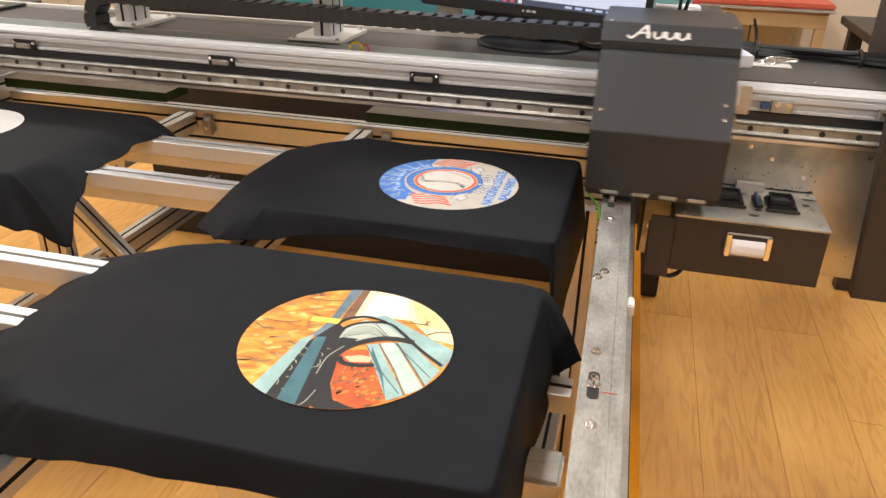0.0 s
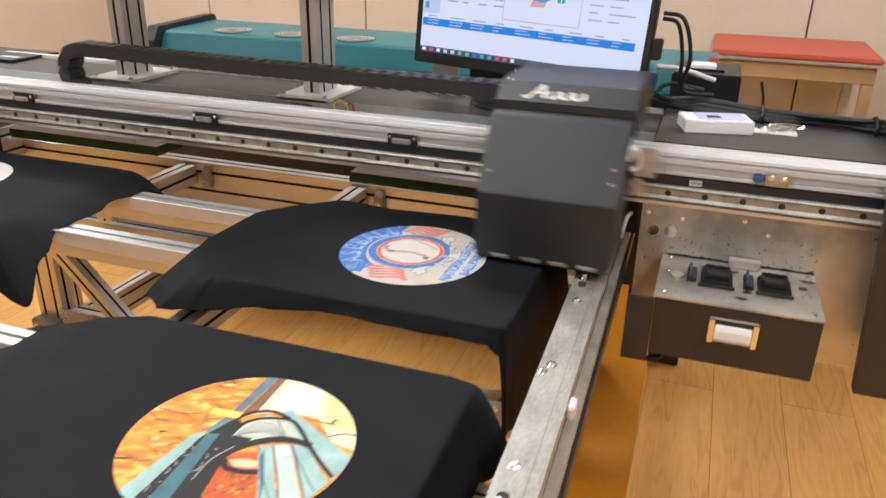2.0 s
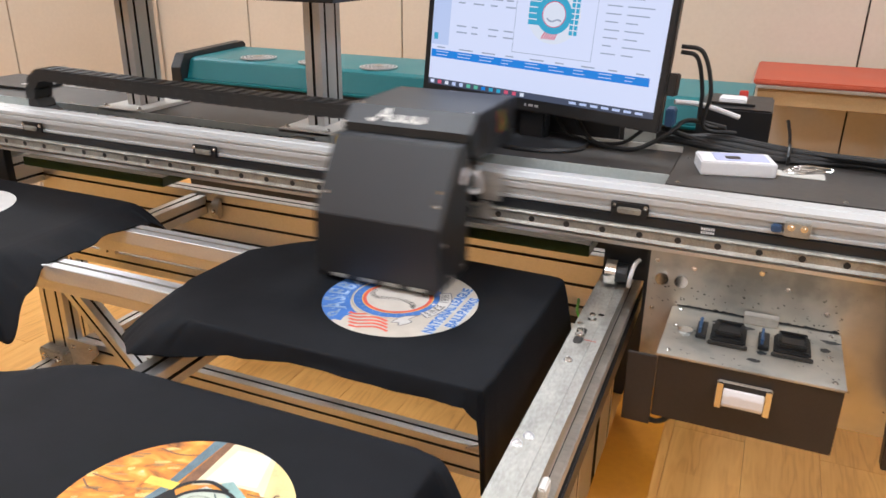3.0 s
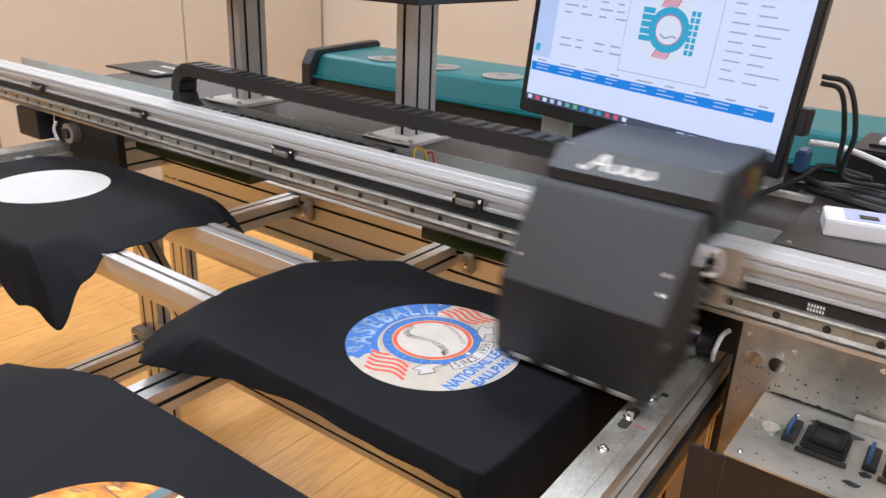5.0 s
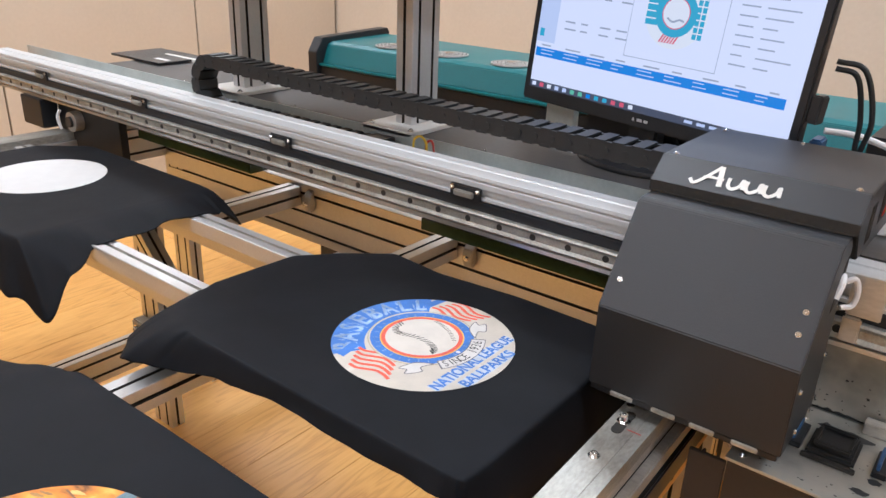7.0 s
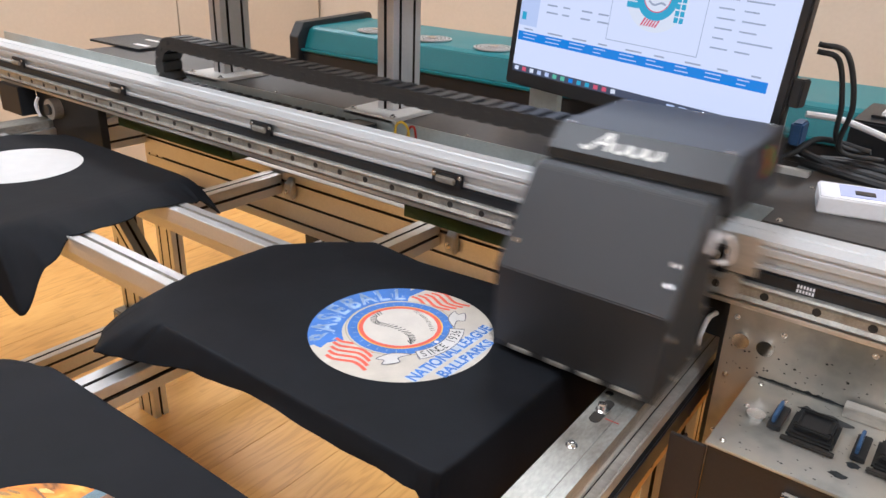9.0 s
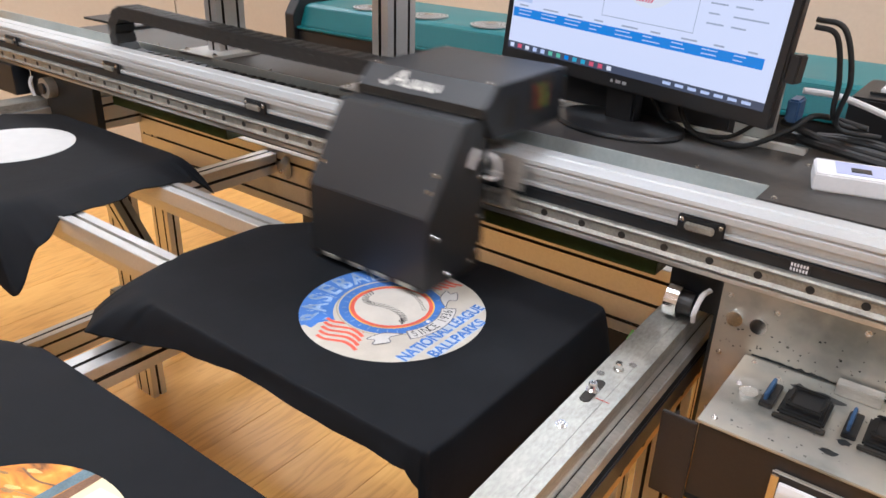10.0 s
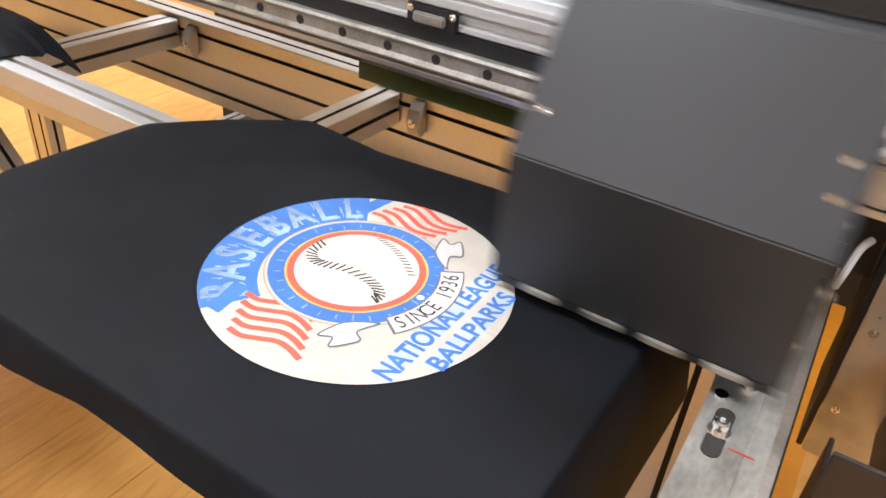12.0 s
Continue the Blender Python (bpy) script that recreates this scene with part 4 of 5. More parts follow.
def build_garments():
    build_platen(-0.655, -0.117, 1.084, 1.460)
    build_platen(-0.655, -0.117, 0.548, 0.922)
    build_platen(-1.63, -1.077, 1.080, 1.454)
    ball = build_shirt("black cotton t-shirt with a round baseball emblem", [
        (-0.107, 1.064, -0.098, 1.052, 0.605), (-0.104, 1.10, -0.092, 1.10, 0.60), (-0.103, 1.26, -0.088, 1.26, 0.62), (-0.103, 1.452, -0.080, 1.47, 0.64),
        (-0.30, 1.456, -0.30, 1.485, 0.72), (-0.44, 1.442, -0.44, 1.47, 0.735), (-0.548, 1.454, -0.56, 1.478, 0.735), (-0.615, 1.395, -0.635, 1.42, 0.735), (-0.668, 1.33, -0.70, 1.345, 0.735),
        (-0.676, 1.18, -0.715, 1.18, 0.73), (-0.655, 1.12, -0.700, 1.05, 0.735), (-0.602, 1.072, -0.640, 0.994, 0.742), (-0.56, 1.060, -0.575, 1.030, 0.735), (-0.48, 1.060, -0.49, 1.048, 0.748), (-0.36, 1.060, -0.37, 1.050, 0.760), (-0.20, 1.060, -0.19, 1.050, 0.757), (-0.140, 1.060, -0.134, 1.051, 0.757), (-0.118, 1.061, -0.112, 1.051, 0.742)], 1, 0.0, 0.013)
    baseball_print(ball, -0.319, 1.2664)
    hoop = build_shirt("black cotton t-shirt with a round basketball hoop picture", [
        (-0.098, 0.522, -0.082, 0.51, 0.66), (-0.10, 0.72, -0.085, 0.72, 0.65), (-0.103, 0.86, -0.075, 0.86, 0.68), (-0.104, 0.908, -0.042, 0.885, 0.695), (-0.135, 0.915, -0.105, 0.935, 0.66), (-0.20, 0.914, -0.20, 0.93, 0.73), (-0.34, 0.913, -0.34, 0.93, 0.738), (-0.58, 0.910, -0.60, 0.922, 0.745),
        (-0.62, 0.885, -0.70, 0.905, 0.738), (-0.640, 0.83, -0.785, 0.88, 0.735), (-0.65, 0.76, -0.78, 0.78, 0.73), (-0.65, 0.70, -0.80, 0.69, 0.72), (-0.645, 0.62, -0.84, 0.60, 0.69), (-0.62, 0.55, -0.73, 0.51, 0.69), (-0.57, 0.518, -0.60, 0.495, 0.728), (-0.45, 0.515, -0.46, 0.500, 0.742), (-0.26, 0.515, -0.26, 0.500, 0.745)], 2, 0.0, 0.020)
    hoop_print(hoop, -0.306, 0.731)
    plain = build_shirt("black cotton t-shirt with a blank white printed disc", [
        (-1.085, 1.070, -0.980, 1.055, 0.658), (-1.082, 1.12, -0.995, 1.12, 0.730), (-1.080, 1.178, -0.990, 1.178, 0.7675), (-1.080, 1.28, -1.000, 1.28, 0.764), (-1.078, 1.376, -0.995, 1.376, 0.7675), (-1.074, 1.43, -1.000, 1.435, 0.750), (-1.072, 1.452, -1.000, 1.475, 0.715), (-1.11, 1.458, -1.09, 1.485, 0.72), (-1.20, 1.458, -1.20, 1.475, 0.73), (-1.55, 1.458, -1.56, 1.475, 0.735),
        (-1.645, 1.37, -1.68, 1.38, 0.73), (-1.645, 1.15, -1.68, 1.14, 0.73), (-1.55, 1.066, -1.57, 1.045, 0.70), (-1.40, 1.062, -1.40, 1.04, 0.71), (-1.27, 1.062, -1.27, 1.038, 0.725), (-1.19, 1.064, -1.16, 1.035, 0.715), (-1.125, 1.066, -1.06, 1.03, 0.69)], 3, 0.010, 0.006)
    blank_print(plain, -1.380, 1.273)


# ---------------------------------------------------------------- gantry
BEAM_X = (-2.12, 0.62)


def build_gantry():
    g = thing("print_gantry", "print gantry with an aluminium beam, dark tray and sliding black carriage", "printer gantry")
    x0, x1 = BEAM_X
    beam = part("beam", extrude([(1.478, 0.860), (1.478, 0.905), (1.474, 0.907), (1.474, 0.9115), (1.482, 0.9125), (1.482, 0.9245), (1.474, 0.9255), (1.474, 0.934), (1.4775, 0.936), (1.4775, 0.9375), (1.474, 0.939), (1.475, 0.944), (1.490, 0.945), (1.492, 0.943), (1.508, 0.943), (1.510, 0.945), (1.533, 0.945), (1.533, 0.860)], "x", x0, x1), BEAM_ALU, g, "bright anodised aluminium beam")
    part("dark_strip", box(x0, x1, 1.470, 1.4775, 0.890, 0.905, 0.001), BLACK_METAL, g, "black cover strip along the beam")
    rail = part("linear_rail", extrude([(1.478, 0.864), (1.462, 0.864), (1.460, 0.867), (1.463, 0.872), (1.463, 0.882), (1.460, 0.887), (1.462, 0.890), (1.478, 0.890)], "x", x0, x1), STEEL_RAIL, g, "bright steel linear rail with countersunk screws")
    hole = to_mesh("hole", cyl((0, 0, -0.0002), (0, 0, 0.0006), 0.0052, 14), SLOT)
    for k in range(45):
        x = x0 + 0.03 + k * 0.06
        h = part("hole", hole, None, rail, at=pose(x, 1.463, 0.877, 90, 0, 0))
    part("lower_lip", box(x0, x1, 1.466, 1.533, 0.853, 0.8597, 0.001), ALU, g)
    for i, x in enumerate((-1.80, -1.345, -0.861, -0.422, -0.0105)):
        s = part("sensor_block", box(x - 0.030, x + 0.030, 1.4675, 1.4735, 0.904, 0.927, 0.002), BLACK_PLASTIC, g, "black block with a chrome clip")
        part("clip", box(x - 0.019, x + 0.019, 1.461, 1.4674, 0.909, 0.9195, 0.002), STEEL_RAIL, s)
        for dx in (-0.025, 0.025):
            part("screw", SCREW, None, s, at=pose(x + dx, 1.4674, 0.9205, 90, 0, 0))
    part("limit_switch", box(0.200, 0.215, 1.464, 1.4735, 0.912, 0.924, 0.002), BLUE, g, "small blue limit switch")
    for x, metal in ((0.236, STEEL_RAIL), (0.41, STEEL)):
        t = part("stop_bracket", box(x - 0.018, x + 0.018, 1.464, 1.4735, 0.908, 0.930, 0.001), metal, g, "small bolted stop bracket")
        for dx in (-0.009, 0.009):
            part("screw", SCREW, None, t, at=pose(x + dx, 1.4635, 0.923, 90, 0, 0) @ Matrix.Scale(1.3, 4))
    # channel and trays behind the beam
    part("channel_floor", box(-2.10, 0.03, 1.535, 1.600, 0.898, 0.900), ZINC, g)
    part("channel_wall", box(-2.15, 0.03, 1.600, 1.603, 0.886, 0.944, 0.0008), ZINC, g, "galvanised channel side")
    part("tray", box(-1.75, 0.028, 1.604, 1.80, 0.928, 0.937, 0.0015), TRAY, g, "charcoal steel tray with scuffs")
    part("tray_edge", box(-1.75, 0.028, 1.801, 1.815, 0.920, 0.946, 0.001), WHITE_PAINT, g)
    tray = part("end_tray", box(0.031, 0.62, 1.535, 1.86, 0.925, 0.9465, 0.002), TRAY, g, "charcoal tray at the end of the beam")
    for x, y in ((0.05, 1.55), (0.05, 1.72), (0.3, 1.55), (0.56, 1.55), (-0.08, 1.63), (-0.5, 1.63), (-0.35, 1.78), (-1.0, 1.63), (-1.4, 1.63)):
        part("screw", SCREW, None, tray if x > 0.03 else g, at=pose(x, y, 0.9465 if x > 0.03 else 0.937))
    part("tray_flap", box(-1.86, -1.62, 1.70, 1.86, 0.939, 0.945, 0.001), BLACK_METAL, g, "black hinged flap")
    part("flap_label", box(-1.70, -1.64, 1.735, 1.75, 0.9452, 0.9458), WHITE_PLASTIC, g)
    part("rear_shelf", box(-0.08, 0.26, 1.862, 2.34, 0.80, 0.829, 0.002), BLACK_METAL, g, "black shelf bracket behind the tray")
    # columns and upper shelf
    for x in (-1.216, -0.710):
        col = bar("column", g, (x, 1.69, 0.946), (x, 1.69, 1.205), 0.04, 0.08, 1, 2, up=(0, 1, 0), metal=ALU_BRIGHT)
        part("base_plate", box(x - 0.062, x + 0.062, 1.60, 1.775, 0.9374, 0.9458, 0.001), WHITE_PAINT, g, "pale painted base plate")
        for dx in (-0.05, 0.05):
            for y in (1.615, 1.76):
                part("bolt", BOLT, None, g, at=pose(x + dx, y, 0.9458))
    shelf = part("shelf", box(-1.30, -0.585, 1.53, 1.86, 1.2055, 1.235, 0.003), BLACK_METAL, g, "black upper shelf")
    for x in (-1.2, -0.9, -0.65):
        part("screw", SCREW, None, shelf, at=pose(x, 1.53, 1.22, 90, 0, 0))
    part("shelf_riser", box(-1.26, -0.62, 1.58, 1.84, 1.2355, 1.42, 0.004), BLACK_METAL, shelf)
    # green glass strips under the beam
    for a, b in ((-0.575, -0.085), (-1.5, -1.06)):
        part("glass_strip", box(a, b, 1.548, 1.64, 0.790, 0.812, 0.001), GREEN_EDGE, g, "dark green glass strip under the beam")
    # end plates with pulleys
    part("end_plate", box(-0.052, 0.023, 1.515, 1.523, 0.776, 0.8528, 0.001), BLACK_METAL, g)
    part("end_plate", box(0.0245, 0.030, 1.478, 1.62, 0.60, 0.8528, 0.001), BLACK_METAL, g)
    part("end_plate", box(-1.91, -1.80, 1.455, 1.50, 0.776, 0.8528, 0.002), BLACK_METAL, g)
    part("end_plate", box(-1.80, -1.50, 1.50, 1.52, 0.70, 0.8528, 0.001), BLACK_METAL, g)
    wheel = part("wheel", cyl((-0.040, 1.488, 0.7962), (-0.022, 1.488, 0.7962), 0.024, 32), CHROME, g, "polished wheel riding on the guide rail")
    part("hub", cyl((-0.022, 1.488, 0.7962), (-0.004, 1.488, 0.7962), 0.017, 20), BLACK_PLASTIC, wheel)
    part("guard", tube([(0.0, 1.478, 0.778), (0.002, 1.470, 0.796), (0.006, 1.478, 0.818), (0.012, 1.49, 0.824)], 0.0035, 8), WHITE_PLASTIC, wheel)
    pul = part("pulley", cyl((-1.69, 1.475, 0.81), (-1.69, 1.499, 0.81), 0.026, 28), STEEL, g)
    part("hub", cyl((-1.69, 1.468, 0.81), (-1.69, 1.4749, 0.81), 0.014, 20), BLACK_PLASTIC, pul)
    part("cable_end", tube([(-1.735, 1.47, 0.785), (-1.737, 1.465, 0.815), (-1.73, 1.47, 0.835)], 0.004, 8), WHITE_PLASTIC, g)
    ring = part("wire_loop", tube([(-0.615, 1.57, 0.92), (-0.614, 1.57, 0.945), (-0.60, 1.57, 0.955), (-0.586, 1.57, 0.945), (-0.584, 1.57, 0.92)], 0.0022, 8), YELLOW, g, "yellow wire loop")
    part("wire", tube([(-0.592, 1.575, 0.92), (-0.588, 1.575, 0.944), (-0.576, 1.575, 0.948), (-0.57, 1.575, 0.92)], 0.002, 8), RED_WIRE, ring)
    # steel plate at the parking place
    plate = part("parking_plate", box(0.0305, 0.43, 1.474, 1.4775, 0.600, 0.8525, 0.0008), STAINED, g, "stained brushed steel plate")
    for x, z in ((0.042, 0.835), (0.2, 0.84), (0.4, 0.84), (0.042, 0.75), (0.10, 0.83), (0.24, 0.82), (0.042, 0.66), (0.30, 0.79)):
        part("screw", SCREW, None, plate, at=pose(x, 1.4736, z, 90, 0, 0))
    for x in (0.053, 0.083):
        part("knurled_nut", cyl((x, 1.468, 0.806), (x, 1.4736, 0.806), 0.0105, 24), CHROME, plate)
    rng = random.Random(21)
    spill, drops = bmesh.new(), bmesh.new()
    low, high = [], []
    for k in range(41):
        x = 0.082 + k * 0.006
        low.append(spill.verts.new((x, 1.4737, 0.7612)))
        high.append(spill.verts.new((x, 1.4737, 0.7635 + 0.007 * abs(noise.noise(Vector((k * 0.45, 3, 1)))))))
    for k in range(40):
        spill.faces.new((low[k], low[k + 1], high[k + 1], high[k]))
    part("ink_stain", spill, DRIED_INK, plate, "dark ink line above the capping station")
    for k in range(60):
        x, z, r = rng.uniform(0.04, 0.32), 0.764 + abs(rng.gauss(0, 0.024)), rng.uniform(0.0006, 0.0018)
        drops.faces.new([drops.verts.new((x + r * math.cos(q), 1.4737, z + 0.8 * r * math.sin(q))) for q in (0, 1, 2, 3, 4, 5)])
    part("ink_drops", drops, DRIED_INK, plate)["kind"] = "stuff"
    tag = part("code_label", box(0.100, 0.124, 1.4692, 1.4699, 0.8915, 0.9035), BLACK_PLASTIC, g, "small black label with pale code bars")
    for k in range(6):
        for z in (0.8925, 0.8985):
            part("code_bar", box(0.102 + k * 0.0035, 0.1042 + k * 0.0035, 1.4686, 1.4691, z, z + 0.004), WHITE_PLASTIC, tag)
    cover = part("end_cover", extrude([(0.372, 0.98), (0.395, 0.62), (0.95, 0.62), (0.95, 0.98)], "y", 1.352, 1.375, 0.001), BROWN_METAL, g, "dark folded sheet end cover")
    part("cover_side", extrude([(1.376, 0.62), (1.376, 0.98), (1.46, 0.98), (1.46, 0.62)], "x", 0.45, 0.46), BROWN_METAL, cover)
    part("motor_cover", box(0.46, 0.95, 1.55, 1.9, 0.9468, 1.10, 0.004), BLACK_METAL, g, "black motor cover at the beam end")
    return g


def build_station():
    s = thing("capping_station", "brown steel capping station with two black caps and a white handle", "capping station")
    part("body", box(0.078, 0.322, 1.302, 1.471, 0.655, 0.7565, 0.0012), BROWN_METAL, s, "dark brown steel front")
    part("flange", box(0.036, 0.0775, 1.298, 1.304, 0.640, 0.755, 0.001), BROWN_METAL, s)
    part("flange_side", box(0.036, 0.040, 1.3045, 1.36, 0.640, 0.72, 0.001), BROWN_METAL, s)
    top = part("top_plate", box(0.075, 0.324, 1.300, 1.472, 0.757, 0.761, 0.001), STAINED, s, "ink-stained steel top plate")
    for x in (0.142, 0.230):
        cap = part("cap", box(x, x + 0.050, 1.366, 1.422, 0.7613, 0.7700, 0.003), RUBBER, s, "black rubber print-head cap")
        part("cap_rim", box(x + 0.005, x + 0.045, 1.372, 1.416, 0.7702, 0.7740, 0.002), BLACK_PLASTIC, cap)
        part("cap_frame", box(x - 0.003, x + 0.053, 1.358, 1.365, 0.7613, 0.7660, 0.001), SLOT, cap)
        for a, b, c, d in ((0.005, 0.045, 1.372, 1.377), (0.005, 0.045, 1.411, 1.416), (0.005, 0.010, 1.3775, 1.4105), (0.040, 0.045, 1.3775, 1.4105)):
            part("cap_lip", box(x + a, x + b, c, d, 0.7742, 0.7785, 0.0015), RUBBER, cap)
        w = part("wiper", box(x - 0.018, x - 0.014, 1.376, 1.416, 0.7613, 0.7770, 0.001), BLUE, s, "blue wiper blade")
        part("wiper_holder", box(x - 0.021, x - 0.006, 1.370, 1.420, 0.7613, 0.7680, 0.001), BLACK_PLASTIC, w)
    for x, y in ((0.09, 1.315), (0.09, 1.40), (0.09, 1.46), (0.2, 1.46), (0.31, 1.46), (0.31, 1.315), (0.22, 1.42), (0.125, 1.44), (0.305, 1.39)):
        part("screw", SCREW, None, top, at=pose(x, y, 0.7610))
    part("knurled_nut", cyl((0.105, 1.385, 0.7612), (0.105, 1.385, 0.7655), 0.011, 24), CHROME, top)
    part("hinge", box(0.185, 0.235, 1.452, 1.469, 0.7612, 0.7760, 0.001), STEEL, top)
    frame = part("handle", box(0.163, 0.236, 1.296, 1.3016, 0.698, 0.740, 0.002), STEEL, s, "chrome-framed recessed handle")
    part("grip", extrude([(1.2915, 0.7025), (1.2885, 0.708), (1.2885, 0.722), (1.2915, 0.730), (1.2948, 0.731), (1.2948, 0.7015)], "x", 0.1725, 0.2265, 0.001), WHITE_PLASTIC, frame, "white grip")
    part("recess", box(0.1715, 0.2275, 1.2950, 1.2958, 0.700, 0.738), SLOT, frame)
    for x in (0.1636, 0.2274):
        part("end_plate", box(x, x + 0.008, 1.290, 1.2959, 0.699, 0.739, 0.001), CHROME, frame)
    part("hose", tube([(0.102, 1.33, 0.66), (0.101, 1.33, 0.640), (0.085, 1.33, 0.628), (0.066, 1.33, 0.632), (0.055, 1.328, 0.642)], 0.0042, 10), RUBBER, s, "black drain hose")
    rng = random.Random(12)

    def blot(x, y, r, flat):
        ang = [k * math.tau / 11 for k in range(11)]
        return [(x + r * rng.uniform(0.55, 1.25) * math.cos(q), y + flat * r * rng.uniform(0.55, 1.25) * math.sin(q)) for q in ang]

    # dried ink round the caps
    for x, y, r, flat in ((0.180, 1.436, 0.026, 0.35), (0.150, 1.440, 0.012, 0.6), (0.262, 1.432, 0.022, 0.4), (0.300, 1.410, 0.010, 0.7), (0.310, 1.440, 0.014, 0.5), (0.215, 1.362, 0.008, 0.7), (0.205, 1.335, 0.010, 0.5)):
        bm = bmesh.new()
        bm.faces.new([bm.verts.new((u, v, 0.7612)) for u, v in blot(x, y, r, flat)])
        part("ink_stain", bm, DRIED_INK, top, "dried black ink stain")
    drops = bmesh.new()
    for k in range(70):
        x, y, r = rng.uniform(0.09, 0.318), rng.uniform(1.305, 1.468), rng.uniform(0.0007, 0.0022)
        drops.faces.new([drops.verts.new((u, v, 0.7613)) for u, v in blot(x, y, r, 0.8)])
    part("ink_drops", drops, DRIED_INK, top)["kind"] = "stuff"
    return s


CARRIAGE_W = 0.223


def build_carriage(g):
    """Origin: the lower front corner at the low end of x, x along the beam."""
    w = CARRIAGE_W
    c = part("carriage", extrude([(1.284, 0.797), (1.284, 0.900), (1.357, 1.010), (1.363, 1.013), (1.392, 1.013), (1.405, 1.0), (1.408, 0.797)], "x", 0, w, 0.0012), CARRIAGE_PAINT, g, "black sheet-metal print carriage with a folded front")
    part("front_lip", box(0.003, w - 0.003, 1.2850, 1.408, 0.790, 0.7966, 0.0005), BLACK_PLASTIC, c)
    hood = part("hood", extrude([(1.395, 1.0255), (1.425, 1.053), (1.612, 1.053), (1.612, 0.972), (1.53, 0.974), (1.425, 0.978), (1.395, 1.0145)], "x", -0.004, w + 0.004, 0.0012), CARRIAGE_PAINT, c, "black top hood with side vents")
    part("hood_gap", box(-0.0035, w + 0.0035, 1.3938, 1.3949, 1.0146, 1.0262), SLOT, hood, "dark gap under the hood")
    part("hood_seam", box(0.0, w, 1.3925, 1.40, 1.0132, 1.0145), SLOT, hood)
    for x in (w + 0.0042,):
        for y in range(5):
            part("vent_slot", box(x, x + 0.0006, 1.447 + y * 0.006, 1.4495 + y * 0.006, 0.99, 1.034), SLOT, hood)
        win = part("vent_window", box(x, x + 0.0006, 1.512, 1.572, 0.997, 1.046), SLOT, hood)
        part("circuit", box(x + 0.0006, x + 0.0012, 1.52, 1.563, 1.002, 1.04), SLOT, win)
        for k, m in enumerate((RED_WIRE, RED_WIRE, GREEN_WIRE, GREEN_WIRE, RED_WIRE)):
            part("wire", tube([(x + 0.0015, 1.522 + 0.008 * k, 1.04), (x + 0.003, 1.526 + 0.007 * k, 1.02), (x + 0.0015, 1.524 + 0.009 * k, 1.003)], 0.0006, 6), m, win)
    slit = part("side_slit", extrude([(1.362, 0.937), (1.395, 0.941), (1.399, 0.99), (1.392, 0.985)], "x", w - 0.0002, w + 0.0007), SLOT, c, "dark triangular side opening")
    part("hose", tube([(w + 0.001, 1.372, 0.95), (w + 0.003, 1.378, 0.965), (w + 0.001, 1.388, 0.972)], 0.0035, 8), WHITE_PLASTIC, slit)
    loop = part("white_hose", tube([(w + 0.002, 1.412, 0.957), (w + 0.010, 1.415, 0.960), (w + 0.014, 1.42, 0.945), (w + 0.012, 1.42, 0.928), (w + 0.002, 1.412, 0.925)], 0.0032, 10), WHITE_PLASTIC, c, "bent white hose")
    plate = part("side_bracket", box(w + 0.004, w + 0.040, 1.446, 1.450, 0.905, 0.955, 0.001), STEEL, c)
    part("side_block", box(w + 0.002, w + 0.022, 1.452, 1.459, 0.868, 0.90, 0.002), STEEL, c)
    part("rear_plate", box(0.012, w - 0.030, 1.4085, 1.458, 0.80, 0.972, 0.001), BLACK_METAL, c)
    for y, z in ((1.402, 0.955), (1.402, 0.928), (1.402, 0.87), (1.402, 0.815), (1.33, 0.805), (1.30, 0.87), (1.385, 0.805)):
        part("screw", SCREW, None, c, at=pose(w + 0.0004, y, z, 0, 90, 0))
        part("screw", SCREW, None, c, at=pose(-0.0004, y, z, 0, -90, 0))
    for x, z in ((0.014, 0.93), (w - 0.014, 0.93), (w - 0.014, 0.95)):
        part("screw", SCREW, None, c, at=pose(x, 1.284 + (z - 0.9) * 0.66 - 0.0004, z, 56, 0, 0) @ Matrix.Scale(0.8, 4))
    for x in (0.03, w / 2 - 0.03, w / 2 + 0.015, w - 0.05):
        part("foot_clip", box(x, x + 0.028, 1.2805, 1.2838, 0.792, 0.798, 0.001), STEEL_RAIL, c)
    part("runner", box(0.006, w - 0.006, 1.29, 1.40, 0.7855, 0.7896, 0.001), BLACK_PLASTIC, c)
    for x, y in ((0.01, 1.43), (w - 0.01, 1.43), (0.01, 1.6), (w - 0.01, 1.6), (w / 2, 1.6)):
        part("screw", SCREW, None, hood, at=pose(x, y, 1.053))
    # silver brand mark on the hood, as plain strokes
    marks = [([(-0.010, 0.010), (-0.004, 0.005), (0.006, 0.014), (0.016, 0.027), (0.021, 0.033)], 0.0042), ([(0.021, 0.033), (0.023, 0.020), (0.025, 0.006)], 0.0062), ([(0.004, 0.015), (0.016, 0.0165), (0.028, 0.016)], 0.0034)]
    marks += [([(0.034 + 0.020 * k, 0.0205), (0.0345 + 0.020 * k, 0.010), (0.040 + 0.020 * k, 0.0065), (0.047 + 0.020 * k, 0.012), (0.0495 + 0.020 * k, 0.0205), (0.051 + 0.020 * k, 0.008)], 0.0042) for k in range(3)]
    bm = bmesh.new()
    for k, (line, wide) in enumerate(marks):
        for q in stroke(line, wide):
            bm.faces.new([bm.verts.new((p[0], p[1], 0.0008 + 0.00015 * k)) for p in q])
    slope = math.degrees(math.atan2(0.0275, 0.030))
